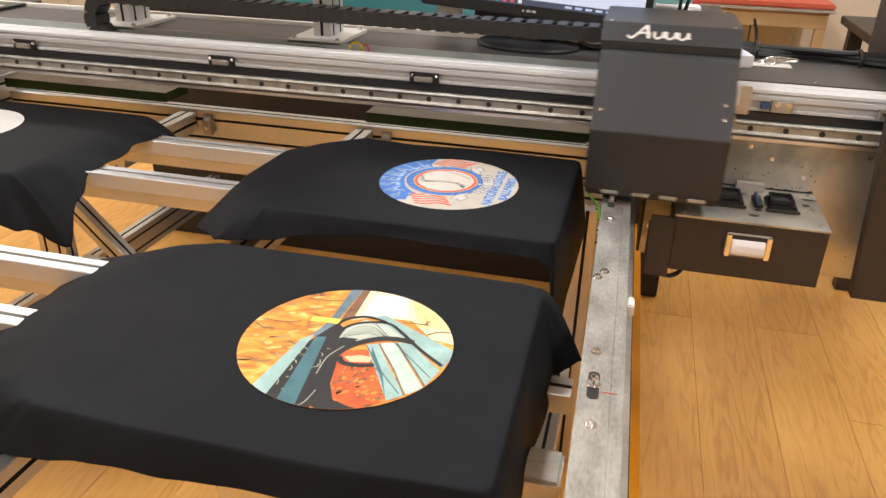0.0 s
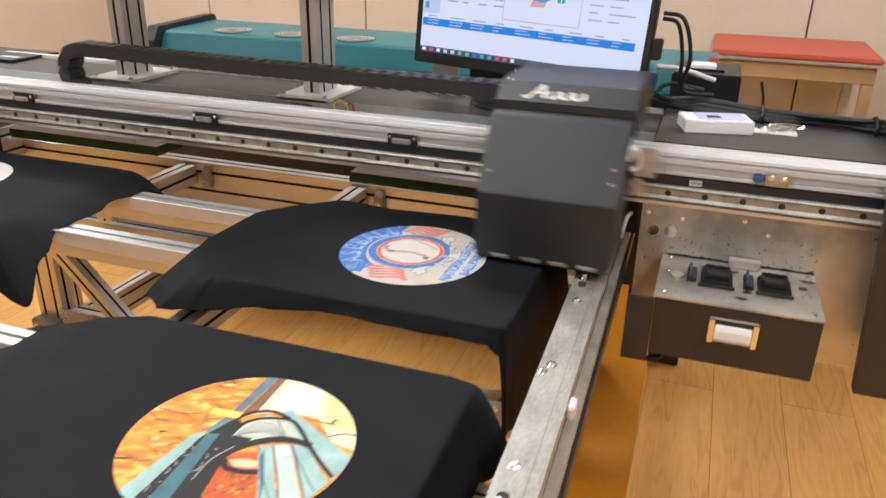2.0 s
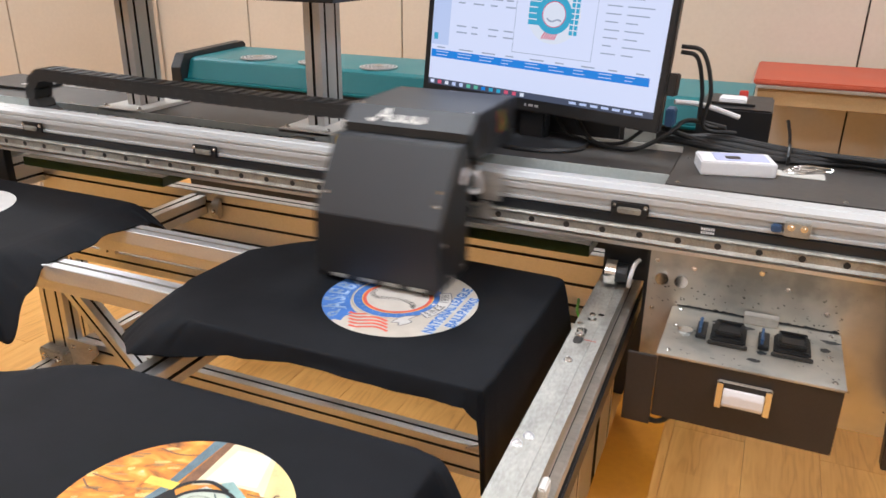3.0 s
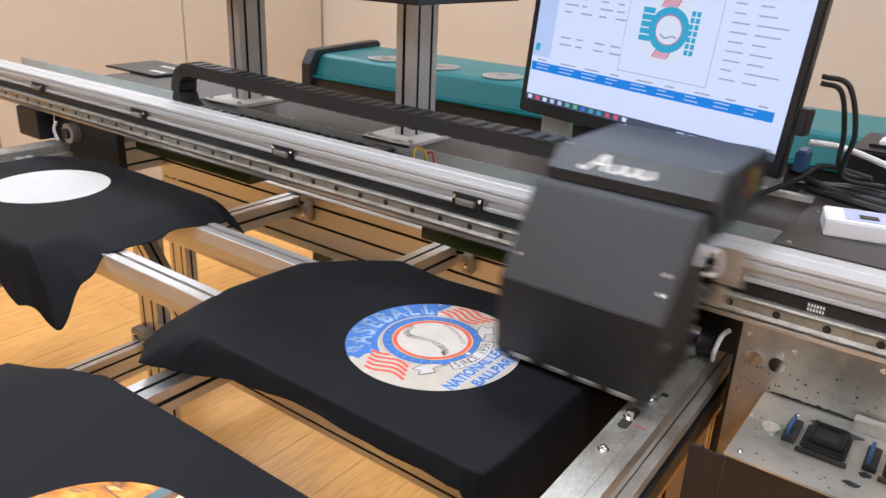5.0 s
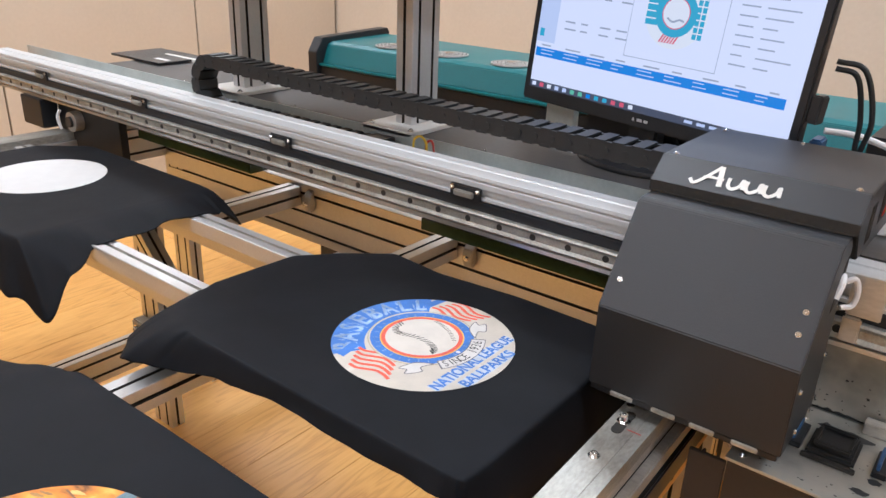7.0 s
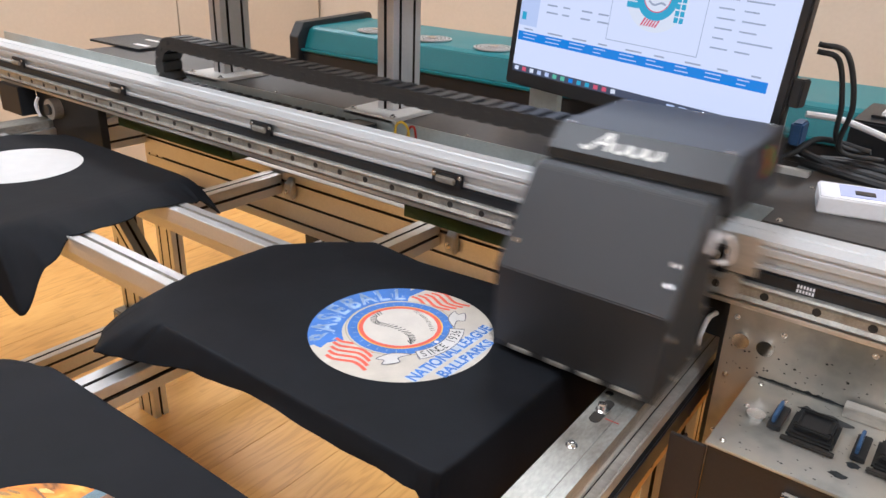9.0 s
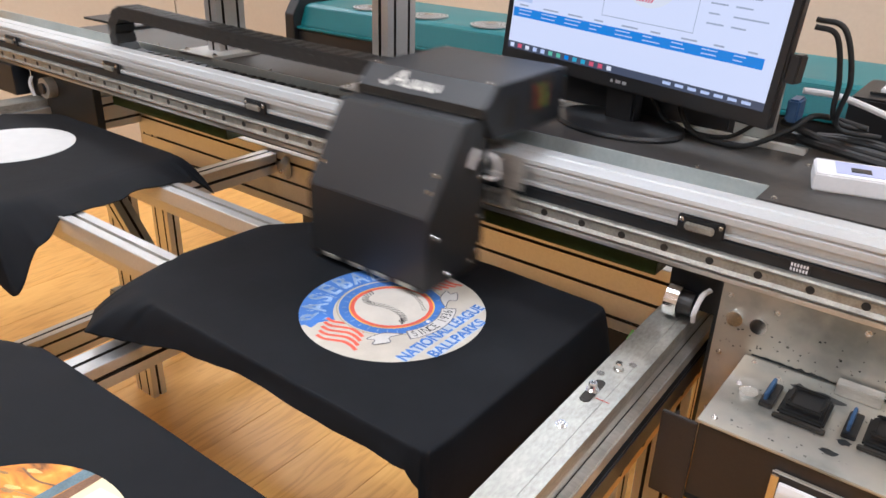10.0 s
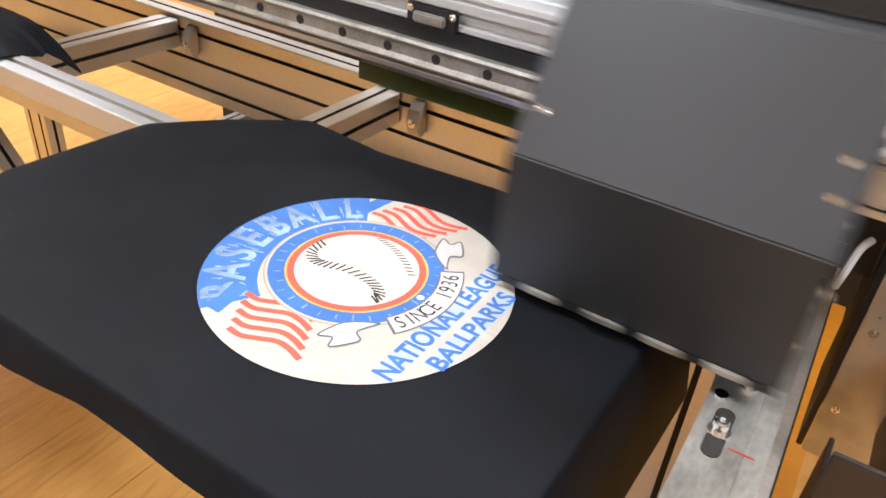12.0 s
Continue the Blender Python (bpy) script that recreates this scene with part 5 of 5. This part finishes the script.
    part("emblem", bm, WHITE_PAINT, hood, "silver brush-stroke emblem", at=pose(0.050, 1.395, 1.0255, slope, 0, 0) @ pose(0, 0.003, 0.0004))
    return c


# ---------------------------------------------------------------- drag chain
CHAIN_Y, CHAIN_LOW, CHAIN_R, CHAIN_PITCH, CHAIN_FIX = 1.563, 0.918, 0.051, 0.030, -0.72


def chain_pose(s, carriage_x):
    """The pose of a link whose middle is s metres along the chain from its fixed end."""
    xc = -1.125 + carriage_x / 2
    low = CHAIN_FIX - xc
    if s < low:
        return pose(CHAIN_FIX - s, CHAIN_Y, CHAIN_LOW, 0, 180, 0)
    a = (s - low) / CHAIN_R
    if a < math.pi:
        return pose(xc - CHAIN_R * math.sin(a), CHAIN_Y, CHAIN_LOW + CHAIN_R - CHAIN_R * math.cos(a), 0, 180 + math.degrees(a), 0)
    r = s - low - math.pi * CHAIN_R
    total = carriage_x - xc
    sag = 0.004 * math.sin(math.pi * min(max(r / total, 0), 1))
    return pose(xc + r, CHAIN_Y, CHAIN_LOW + 2 * CHAIN_R - sag - 0.012 * min(max(r / total, 0), 1), 0, 360, 0)


def build_chain(g):
    chain = part("drag_chain", box(CHAIN_FIX - 0.005, CHAIN_FIX + 0.045, CHAIN_Y - 0.026, CHAIN_Y + 0.026, 0.9005, 0.9365, 0.002), BLACK_PLASTIC, g, "black plastic cable chain")
    bm = bmesh.new()
    p = CHAIN_PITCH
    for y in (-0.024, 0.018):
        box(-p * 0.60, p * 0.46, y, y + 0.006, -0.0125, 0.0125, bm=bm)
    for z in (-0.0145, 0.0105):
        box(-p * 0.36, p * 0.26, -0.0245, 0.0245, z, z + 0.004, bm=bm)
    box(-p * 0.46, -p * 0.38, -0.018, 0.018, -0.009, 0.009, bm=bm)
    cyl((p * 0.36, -0.0255, 0), (p * 0.36, 0.0255, 0), 0.005, 10, bm=bm)
    link = to_mesh("link", bm, CHAIN)
    count = int((CHAIN_FIX + 1.125 + 1.125 + math.pi * CHAIN_R) / p)
    return [part("link", link, None, chain) for _ in range(count)], chain


# ---------------------------------------------------------------- things on and behind the gantry
def build_monitor():
    m = thing("computer_monitor", "black widescreen monitor with print software open, standing on the tray", "monitor", pose(-0.264, 1.745, 0.937, 0, 0, -8))
    W, H = 0.484, 0.272
    tilt = pose(0.004, -0.012, 0.089, -4, 2.4, 0)
    body = part("housing", extrude([(-W / 2 - 0.014, -0.024), (W / 2 + 0.014, -0.024), (W / 2 + 0.014, H + 0.014), (-W / 2 - 0.014, H + 0.014)], "y", 0.0, 0.02, 0.003), BLACK_PLASTIC, m, at=tilt)
    part("rear_bulge", box(-0.16, 0.16, 0.0202, 0.052, 0.02, 0.22, 0.012), BLACK_PLASTIC, body)
    part("bezel_mark", patches_flat([[(-0.016, -0.0135), (-0.010, -0.0135), (-0.012, -0.0085), (-0.014, -0.0085)], [(-0.006, -0.0135), (0.004, -0.0135), (0.004, -0.0085), (-0.006, -0.0085)], [(0.007, -0.0135), (0.015, -0.0135), (0.015, -0.0085), (0.007, -0.0085)]], -0.0006), ALU_BRIGHT, body, "grey maker's mark as plain bars")
    part("neck", box(-0.028, 0.028, 0.004, 0.034, 0.008, 0.13, 0.004), BLACK_PLASTIC, m)
    foot = bmesh.new()
    n = 48
    rows = [[foot.verts.new((0.115 * k * math.cos(i * math.tau / n), 0.01 + 0.085 * k * math.sin(i * math.tau / n), z)) for i in range(n)] for k, z in ((1.0, 0.0), (1.01, 0.004), (0.985, 0.009), (0.3, 0.0125))]
    for a, b in zip(rows, rows[1:]):
        for i in range(n):
            foot.faces.new((a[i], a[(i + 1) % n], b[(i + 1) % n], b[i]))
    foot.faces.new(rows[-1]), foot.faces.new(rows[0][::-1])
    part("foot", foot, BLACK_PLASTIC, m, "oval black foot", smooth=False)

    def px(x, y):
        return (-W / 2 + x * W, y * H)

    def pane(name, x0, y0, x1, y1, mat, level, label=""):
        return part(name, patches_flat([[px(x0, y0), px(x1, y0), px(x1, y1), px(x0, y1)]], -0.0004 - level * 0.0002), mat, body, label)
    pane("screen", 0, 0, 1, 1, SCREEN_WHITE, 0, "lit screen with pale windows")
    pane("taskbar", 0, 0, 1, 0.045, SCREEN_DARK, 1)
    cols = [SCREEN_WHITE, SCREEN_PALE, SCREEN_GREEN, SCREEN_CYAN, SCREEN_ART, SCREEN_GREEN, SCREEN_CYAN, SCREEN_RED, SCREEN_PALE, SCREEN_BLUE]
    for k in range(13):
        c = cols[(k * 7) % 10] if k != 10 else SCREEN_RED
        pane("icon", 0.012 + k * 0.036, 0.010, 0.030 + k * 0.036, 0.036, c, 2)
    for k in range(7):
        pane("icon", 0.66 + k * 0.045, 0.015, 0.69 + k * 0.045, 0.032, SCREEN_PALE, 2)
    pane("highlight_bar", 0.005, 0.205, 0.965, 0.262, SCREEN_BLUE, 1, "highlighted blue list row")
    rng = random.Random(5)
    words = []
    for k in range(9):
        for y in (0.222, 0.245):
            a = 0.03 + k * 0.105
            words.append((a, y, a + rng.uniform(0.03, 0.07), y + 0.006))
    part("list_words", patches_flat([[px(a, b), px(c, b), px(c, d), px(a, d)] for a, b, c, d in words], -0.0009), SCREEN_PALE, body)["kind"] = "stuff"
    heads = [(0.03 + k * 0.11, 0.275, 0.03 + k * 0.11 + rng.uniform(0.03, 0.07), 0.284) for k in range(9)]
    for r in range(11):
        y = 0.38 + r * 0.052
        heads.append((0.76, y, 0.76 + rng.uniform(0.03, 0.06), y + 0.008))
        heads.append((0.84, y, 0.84 + rng.uniform(0.03, 0.11), y + 0.008))
    for r in range(5):
        for x in (0.12, 0.27):
            y = 0.40 + r * 0.045 + (0.12 if r > 1 else 0)
            heads.append((x, y, x + rng.uniform(0.03, 0.06), y + 0.010)), heads.append((x + 0.07, y, x + 0.07 + rng.uniform(0.02, 0.05), y + 0.010))
    part("heading", patches_flat([[px(a, b), px(c, b), px(c, d), px(a, d)] for a, b, c, d in heads], -0.0008), SCREEN_TEXT, body)["kind"] = "stuff"
    pane("side_menu", 0.0, 0.30, 0.085, 1.0, SCREEN_PALE, 1)
    for k in range(4):
        pane("button", 0.40 - 0.07, 0.74 + k * 0.055, 0.38, 0.78 + k * 0.055, SCREEN_PALE, 1)
    pane("mark", 0.012, 0.335, 0.032, 0.385, SCREEN_CYAN, 2)
    frame = [(0.385, 0.315, 0.725, 0.319), (0.385, 0.90, 0.725, 0.904), (0.385, 0.315, 0.387, 0.904), (0.723, 0.315, 0.725, 0.904)]
    part("preview_frame", patches_flat([[px(a, b), px(c, b), px(c, d), px(a, d)] for a, b, c, d in frame], -0.0009), SCREEN_TEXT, body)
    cx, cy = -W / 2 + 0.55 * W, 0.60 * H

    def round_patch(name, r, mat, level, inner=0.0, ox=0.0, oy=0.0):
        bm = disc(r, 0, 48, inner)
        for v in bm.verts:
            v.co = Vector((cx + ox + v.co.x, -0.0004 - level * 0.0002, cy + oy + v.co.y))
        return part(name, bm, mat, body)
    round_patch("preview", 0.054, SCREEN_ART, 3)
    round_patch("preview_ring", 0.036, SCREEN_CYAN, 4, 0.024)
    round_patch("preview_ring", 0.024, SCREEN_RED, 4, 0.0225)
    part("preview_band", patches_flat([[(cx - 0.052, cy - 0.022 + k * 0.011), (cx - 0.030, cy - 0.022 + k * 0.011), (cx - 0.030, cy - 0.013 + k * 0.011), (cx - 0.052, cy - 0.013 + k * 0.011)] for k in range(5)], -0.0011), SCREEN_CYAN, body)
    part("preview_text", patches_flat([[(cx + 0.034 + q, cy - 0.034 + k * 0.010), (cx + 0.041 + q, cy - 0.034 + k * 0.010), (cx + 0.041 + q, cy - 0.026 + k * 0.010), (cx + 0.034 + q, cy - 0.026 + k * 0.010)] for k in range(7) for q in (0, 0.009)], -0.0011), SCREEN_CYAN, body)
    part("preview_flag", patches_flat([[(cx - 0.022 + 0.005 * k, cy + s * 0.040 - 0.006), (cx - 0.019 + 0.005 * k, cy + s * 0.040 - 0.006), (cx - 0.012 + 0.005 * k, cy + s * 0.040 + 0.008), (cx - 0.015 + 0.005 * k, cy + s * 0.040 + 0.008)] for k in range(6) for s in (-1, 1)], -0.0011), SCREEN_RED, body)["kind"] = "stuff"
    quads = stroke([(cx - 0.014, cy - 0.008), (cx - 0.004, cy - 0.013), (cx + 0.008, cy - 0.009), (cx + 0.016, cy - 0.011)], 0.003)
    part("preview_stitch", patches_flat(quads, -0.0012), SCREEN_TEXT, body)
    part("side_lug", box(W / 2 + 0.0145, W / 2 + 0.030, 0.004, 0.03, 0.045, 0.085, 0.002), BLACK_PLASTIC, body)
    return m


def patches_flat(polys, y):
    """Flat polygons in x and z at the depth y."""
    bm = bmesh.new()
    for poly in polys:
        bm.faces.new([bm.verts.new((p[0], y, p[1])) for p in poly])
    return bm


def build_desk_things():
    made = []
    bx = thing("display_box", "open white plastic box with a blue inlay on the tray", "box", pose(0.13, 1.665, 0.9465, 0, 0, 14))
    part("shell", box(-0.062, 0.062, -0.036, 0.036, 0, 0.024, 0.002), WHITE_PLASTIC, bx)
    part("inlay", box(-0.036, 0.052, -0.024, 0.028, 0.0242, 0.025), surface("pale_blue_card", (0.42, 0.45, 0.68), (0.5, 0.53, 0.75), 0.4), bx)
    part("chip", box(-0.018, 0.006, -0.014, 0.002, 0.0251, 0.0262), BLACK_PLASTIC, bx)
    made.append(bx)
    coil = thing("spring_coil", "small loose steel coil lying beside the white box", "coil", pose(0.225, 1.685, 0.9465))
    pts = [(0.03 * math.cos(k * 0.6) * (0.7 + 0.01 * k), 0.016 * math.sin(k * 0.6), 0.004 + 0.0003 * k) for k in range(40)]
    part("wire", tube([(p[0] + 0.001 * i, p[1], p[2]) for i, p in enumerate(pts)], 0.0012, 6, 3), CHROME, coil)
    part("base", box(-0.03, 0.05, -0.018, 0.018, 0.0003, 0.0018, 0.0005), WHITE_PAINT, coil)
    made.append(coil)
    cab = thing("cable_bundle", "bundle of black cables lying across the end tray", "cables", pose(0, 0, -0.027))
    rng = random.Random(3)
    for k in range(6):
        o, h = rng.uniform(-0.02, 0.02), 0.979 + 0.007 * (k % 3)
        line = [(-0.02 + 0.01 * k, 1.83 + o, 0.985 + 0.02 * (k == 0)), (0.10, 1.80 + o, h + 0.004), (0.22, 1.77 + o * 0.6, h), (0.34, 1.765 - o * 0.5, h + 0.002), (0.47 + 0.01 * k, 1.74 + o, h)]
        part("cable", tube(line, rng.uniform(0.0045, 0.0075), 8), RUBBER, cab)
    for x, y in ((0.215, 1.771), (0.41, 1.75)):
        tie = tube([(x, y - 0.026, 0.975), (x, y - 0.028, 0.992), (x, y, 1.004), (x, y + 0.026, 0.992), (x, y + 0.026, 0.975)], 0.003, 6)
        part("tie", tie, BLACK_PLASTIC, cab)
    part("tie_tail", tube([(0.215, 1.79, 1.0), (0.212, 1.795, 1.02), (0.205, 1.80, 1.045)], 0.003, 6), BLACK_PLASTIC, cab)
    made.append(cab)
    lead = thing("monitor_cable", "black cables hanging behind the monitor onto the tray", "cable")
    part("cable", tube([(-0.19, 1.80, 1.02), (-0.18, 1.80, 0.98), (-0.14, 1.775, 0.945), (-0.06, 1.76, 0.9425), (0.0, 1.785, 0.975), (0.03, 1.81, 0.998), (0.10, 1.815, 0.99)], 0.0045, 10), RUBBER, lead)
    part("cable", tube([(-0.24, 1.80, 1.0), (-0.2, 1.80, 0.95), (-0.15, 1.79, 0.9412), (-0.09, 1.79, 0.945), (-0.05, 1.795, 0.975)], 0.0035, 10), RUBBER, lead)
    part("cable", tube([(0.005, 1.775, 1.13), (0.035, 1.78, 1.12), (0.05, 1.79, 1.06), (0.055, 1.80, 1.0), (0.10, 1.82, 0.985)], 0.004, 10), RUBBER, lead)
    part("cable", tube([(0.005, 1.775, 1.14), (0.045, 1.775, 1.13), (0.066, 1.785, 1.06), (0.06, 1.80, 0.99), (0.12, 1.81, 0.982)], 0.004, 10), RUBBER, lead)
    part("plug", box(-0.012, 0.006, 1.79, 1.83, 0.985, 1.02, 0.003), BLUE, lead, "blue video plug")
    part("white_lead", tube([(0.0, 1.82, 1.03), (0.05, 1.84, 1.025), (0.12, 1.85, 1.005)], 0.005, 8), WHITE_PLASTIC, lead, "white lead")
    made.append(lead)
    post = thing("monitor_riser", "grey steel bracket with a black plate behind the monitor", "bracket")
    part("plate", box(-0.40, -0.10, 1.815, 1.825, 0.9468, 1.05, 0.001), BLACK_METAL, post)
    for x in (-0.46, -0.06):
        part("upright", box(x - 0.03, x + 0.03, 1.816, 1.836, 0.946, 1.06, 0.001), ZINC, post)
    made.append(post)
    return made


def build_power_box():
    p = thing("power_box", "black steel power box with a white and red socket on top", "power box")
    part("body", box(0.02, 0.18, 2.12, 2.32, 0.8295, 0.972, 0.004), BLACK_METAL, p)
    part("socket", box(0.06, 0.12, 2.17, 2.23, 0.9722, 0.985, 0.003), WHITE_PLASTIC, p)
    part("clip", box(0.045, 0.14, 2.16, 2.165, 0.9722, 0.978, 0.001), BLACK_PLASTIC, p)
    part("switch", box(0.10, 0.12, 2.235, 2.25, 0.9722, 0.995, 0.002), RED_WIRE, p)
    return p


def build_background():
    t = thing("teal_cabinet", "long teal and black machine cabinet with chrome fan grilles on top", "machine", pose(0.045, 0, 0))
    part("body", box(-1.80, 0.10, 2.40, 2.72, 0.0, 0.858, 0.004), BLACK_METAL, t)
    part("band", box(-1.79, 0.09, 2.392, 2.72, 0.8585, 0.866, 0.001), TEAL, t)
    lid = part("lid", extrude([(2.405, 0.8665), (2.43, 0.928), (2.45, 0.936), (2.73, 0.942), (2.73, 0.8665)], "x", -1.765, 0.08, 0.002), TEAL, t, "teal painted lid")
    part("end_cap", extrude([(2.38, 0.77), (2.38, 0.905), (2.41, 0.95), (2.74, 0.962), (2.75, 0.95), (2.75, 0.77)], "x", -1.81, -1.767, 0.002), BLACK_METAL, t)
    for x in (-1.53, -1.295, -1.06, -0.345):
        fan = part("fan", cyl((x, 2.51, 0.9385), (x, 2.51, 0.9425), 0.062, 36), ALU_BRIGHT, t, "round chrome fan grille")
        for k in range(4):
            ring = disc(0.056 - 0.012 * k, 0, 32, 0.053 - 0.012 * k)
            part("ring", ring, SLOT, fan, at=pose(x, 2.51, 0.9431))
        part("hub", cyl((x, 2.51, 0.9427), (x, 2.51, 0.946), 0.014, 20), CHROME, fan)
    r = thing("press_table", "press table with a red padded board on a wooden rail", "table")
    part("board", extrude([(3.55, 0.8185), (3.55, 0.84), (4.08, 0.845), (4.08, 0.8235)], "x", 0.10, 0.74, 0.006), RED, r, "red padded board")
    part("tray_rim", box(0.09, 0.75, 3.54, 4.09, 0.806, 0.8180, 0.002), STEEL, r)
    part("rail", box(0.12, 0.72, 3.56, 3.60, 0.74, 0.8055, 0.003), KRAFT, r, "plain wooden rail")
    for x in (0.14, 0.70):
        for y in (3.58, 4.04):
            part("leg", box(x - 0.02, x + 0.02, y - 0.019, y + 0.019, 0, 0.7395), KRAFT if y < 3.7 else STEEL, r)
    w = thing("work_bench", "dark bench with steel trays and stacked pale boards", "bench")
    part("top", box(0.72, 1.9, 2.55, 3.35, 0.80, 0.83, 0.003), BROWN_METAL, w)
    part("front", box(0.74, 1.88, 2.60, 2.63, 0.50, 0.7995, 0.003), BROWN_METAL, w)
    for x in (0.78, 1.84):
        for y in (2.62, 3.28):
            part("leg", box(x - 0.025, x + 0.025, y - 0.024 + 0.05, y + 0.024 + 0.05, 0, 0.7995), BROWN_METAL, w)
    part("steel_tray", box(0.75, 1.2, 2.58, 3.0, 0.8302, 0.842, 0.002), STEEL, w)
    for k in range(7):
        b = thing("board", "pale kraft board in an untidy stack on the bench", "board", pose(1.08 + 0.015 * math.sin(k * 2.1), 3.0 + 0.02 * math.cos(k * 1.7), 0.8425 + 0.027 * k, 0, 0, -6 + 4 * math.sin(k)), "stacked boards")
        part("sheet", box(-0.26, 0.30, -0.2, 0.2, 0, 0.0265, 0.002), (KRAFT, WALL, KRAFT, WHITE_PAINT, KRAFT, RED, WALL)[k], b)
    o = thing("floor_board", "orange film-covered strip lying below the side rail", "strip", pose(0.0, 1.1, 0, 0, 0, 1.15))
    part("sheet", box(-0.03, 0.080, -1.1, 1.2, 0.30, 0.306, 0.001), ORANGE, o)
    for y in (-0.7, 0.8):
        part("foot", box(-0.03, -0.015, y - 0.02, y + 0.02, 0.0, 0.2998), BLACK_METAL, o)
    gw = thing("earth_wire", "green wire hanging beside the bed", "wire")
    part("wire", tube([(-0.098, 1.56, 0.70), (-0.085, 1.50, 0.702), (-0.06, 1.46, 0.69), (-0.056, 1.42, 0.68)], 0.0025, 8), GREEN_WIRE, gw)


# ---------------------------------------------------------------- build
floor_ob = build_room()
build_frame()
build_garments()
gantry = build_gantry()
station = build_station()
carriage_ob = build_carriage(gantry)
links, chain_ob = build_chain(gantry)
riders = [gantry, station, build_monitor(), build_power_box(), *build_desk_things()]
build_background()
lay_planks(floor_ob)


def motions():
    # the gantry creeps along the bed while it prints
    for ob in riders:
        base = ob.matrix_basis.copy()
        walk(ob, [(t, Matrix.Translation((0, -0.007 + 0.0037 * t, 0)) @ base) for t in range(13)])
    # the carriage sweeps to and fro along the beam: seconds and place of its low-x side
    sweep = [
        (0, -0.086), (0.1, -0.117), (0.2, -0.16), (0.3, -0.222), (0.4, -0.301), (0.5, -0.388), (0.6, -0.474), (0.7, -0.559), (0.8, -0.643),
        (0.9, -0.71), (1, -0.752), (1.1, -0.765), (1.2, -0.757), (1.3, -0.731), (1.4, -0.68), (1.5, -0.61), (1.6, -0.539), (1.7, -0.471),
        (1.8, -0.392), (1.9, -0.303), (2, -0.22), (2.1, -0.157), (2.2, -0.119), (2.3, -0.103), (2.4, -0.103), (2.5, -0.123), (2.6, -0.171),
        (2.7, -0.24), (2.8, -0.32), (2.9, -0.403), (3, -0.488), (3.1, -0.574), (3.2, -0.654), (3.3, -0.716), (3.4, -0.754), (3.5, -0.768),
        (3.6, -0.759), (3.7, -0.711), (3.8, -0.622), (3.9, -0.539), (4, -0.471), (4.1, -0.392), (4.2, -0.303), (4.3, -0.22), (4.4, -0.157),
        (4.5, -0.119), (4.6, -0.103), (4.7, -0.103), (4.8, -0.123), (4.9, -0.171), (5, -0.24), (5.1, -0.32), (5.2, -0.401), (5.3, -0.479),
        (5.4, -0.558), (5.5, -0.639), (5.6, -0.708), (5.7, -0.752), (5.8, -0.77), (5.9, -0.764), (6, -0.734), (6.1, -0.676), (6.2, -0.599),
        (6.3, -0.516), (6.4, -0.429), (6.5, -0.341), (6.6, -0.258), (6.7, -0.185), (6.8, -0.132), (6.9, -0.101), (7, -0.093), (7.1, -0.108),
        (7.2, -0.144), (7.3, -0.195), (7.4, -0.266), (7.5, -0.352), (7.6, -0.441), (7.7, -0.526), (7.8, -0.61), (7.9, -0.683), (8, -0.735),
        (8.1, -0.759), (8.2, -0.764), (8.3, -0.754), (8.4, -0.719), (8.5, -0.656), (8.6, -0.571), (8.7, -0.472), (8.8, -0.373), (8.9, -0.284),
        (9, -0.207), (9.1, -0.148), (9.2, -0.113), (9.3, -0.099), (9.4, -0.105), (9.5, -0.135), (9.6, -0.191), (9.7, -0.266), (9.8, -0.352),
        (9.9, -0.441), (10, -0.526), (10.1, -0.61), (10.2, -0.683), (10.3, -0.735), (10.4, -0.759), (10.5, -0.764), (10.6, -0.754), (10.7, -0.719),
        (10.8, -0.656), (10.9, -0.571), (11, -0.477), (11.1, -0.39), (11.2, -0.3), (11.3, -0.216), (11.4, -0.151), (11.5, -0.107), (11.6, -0.085),
        (11.7, -0.085), (11.8, -0.113), (11.9, -0.165), (12, -0.234),
    ]
    walk(carriage_ob, [(t, pose(x + 0.002, 0, 0)) for t, x in sweep])
    for i, link in enumerate(links):
        s = (i + 0.5) * CHAIN_PITCH + 0.002
        walk(link, [(t, chain_pose(s, x)) for t, x in sweep])


motions()
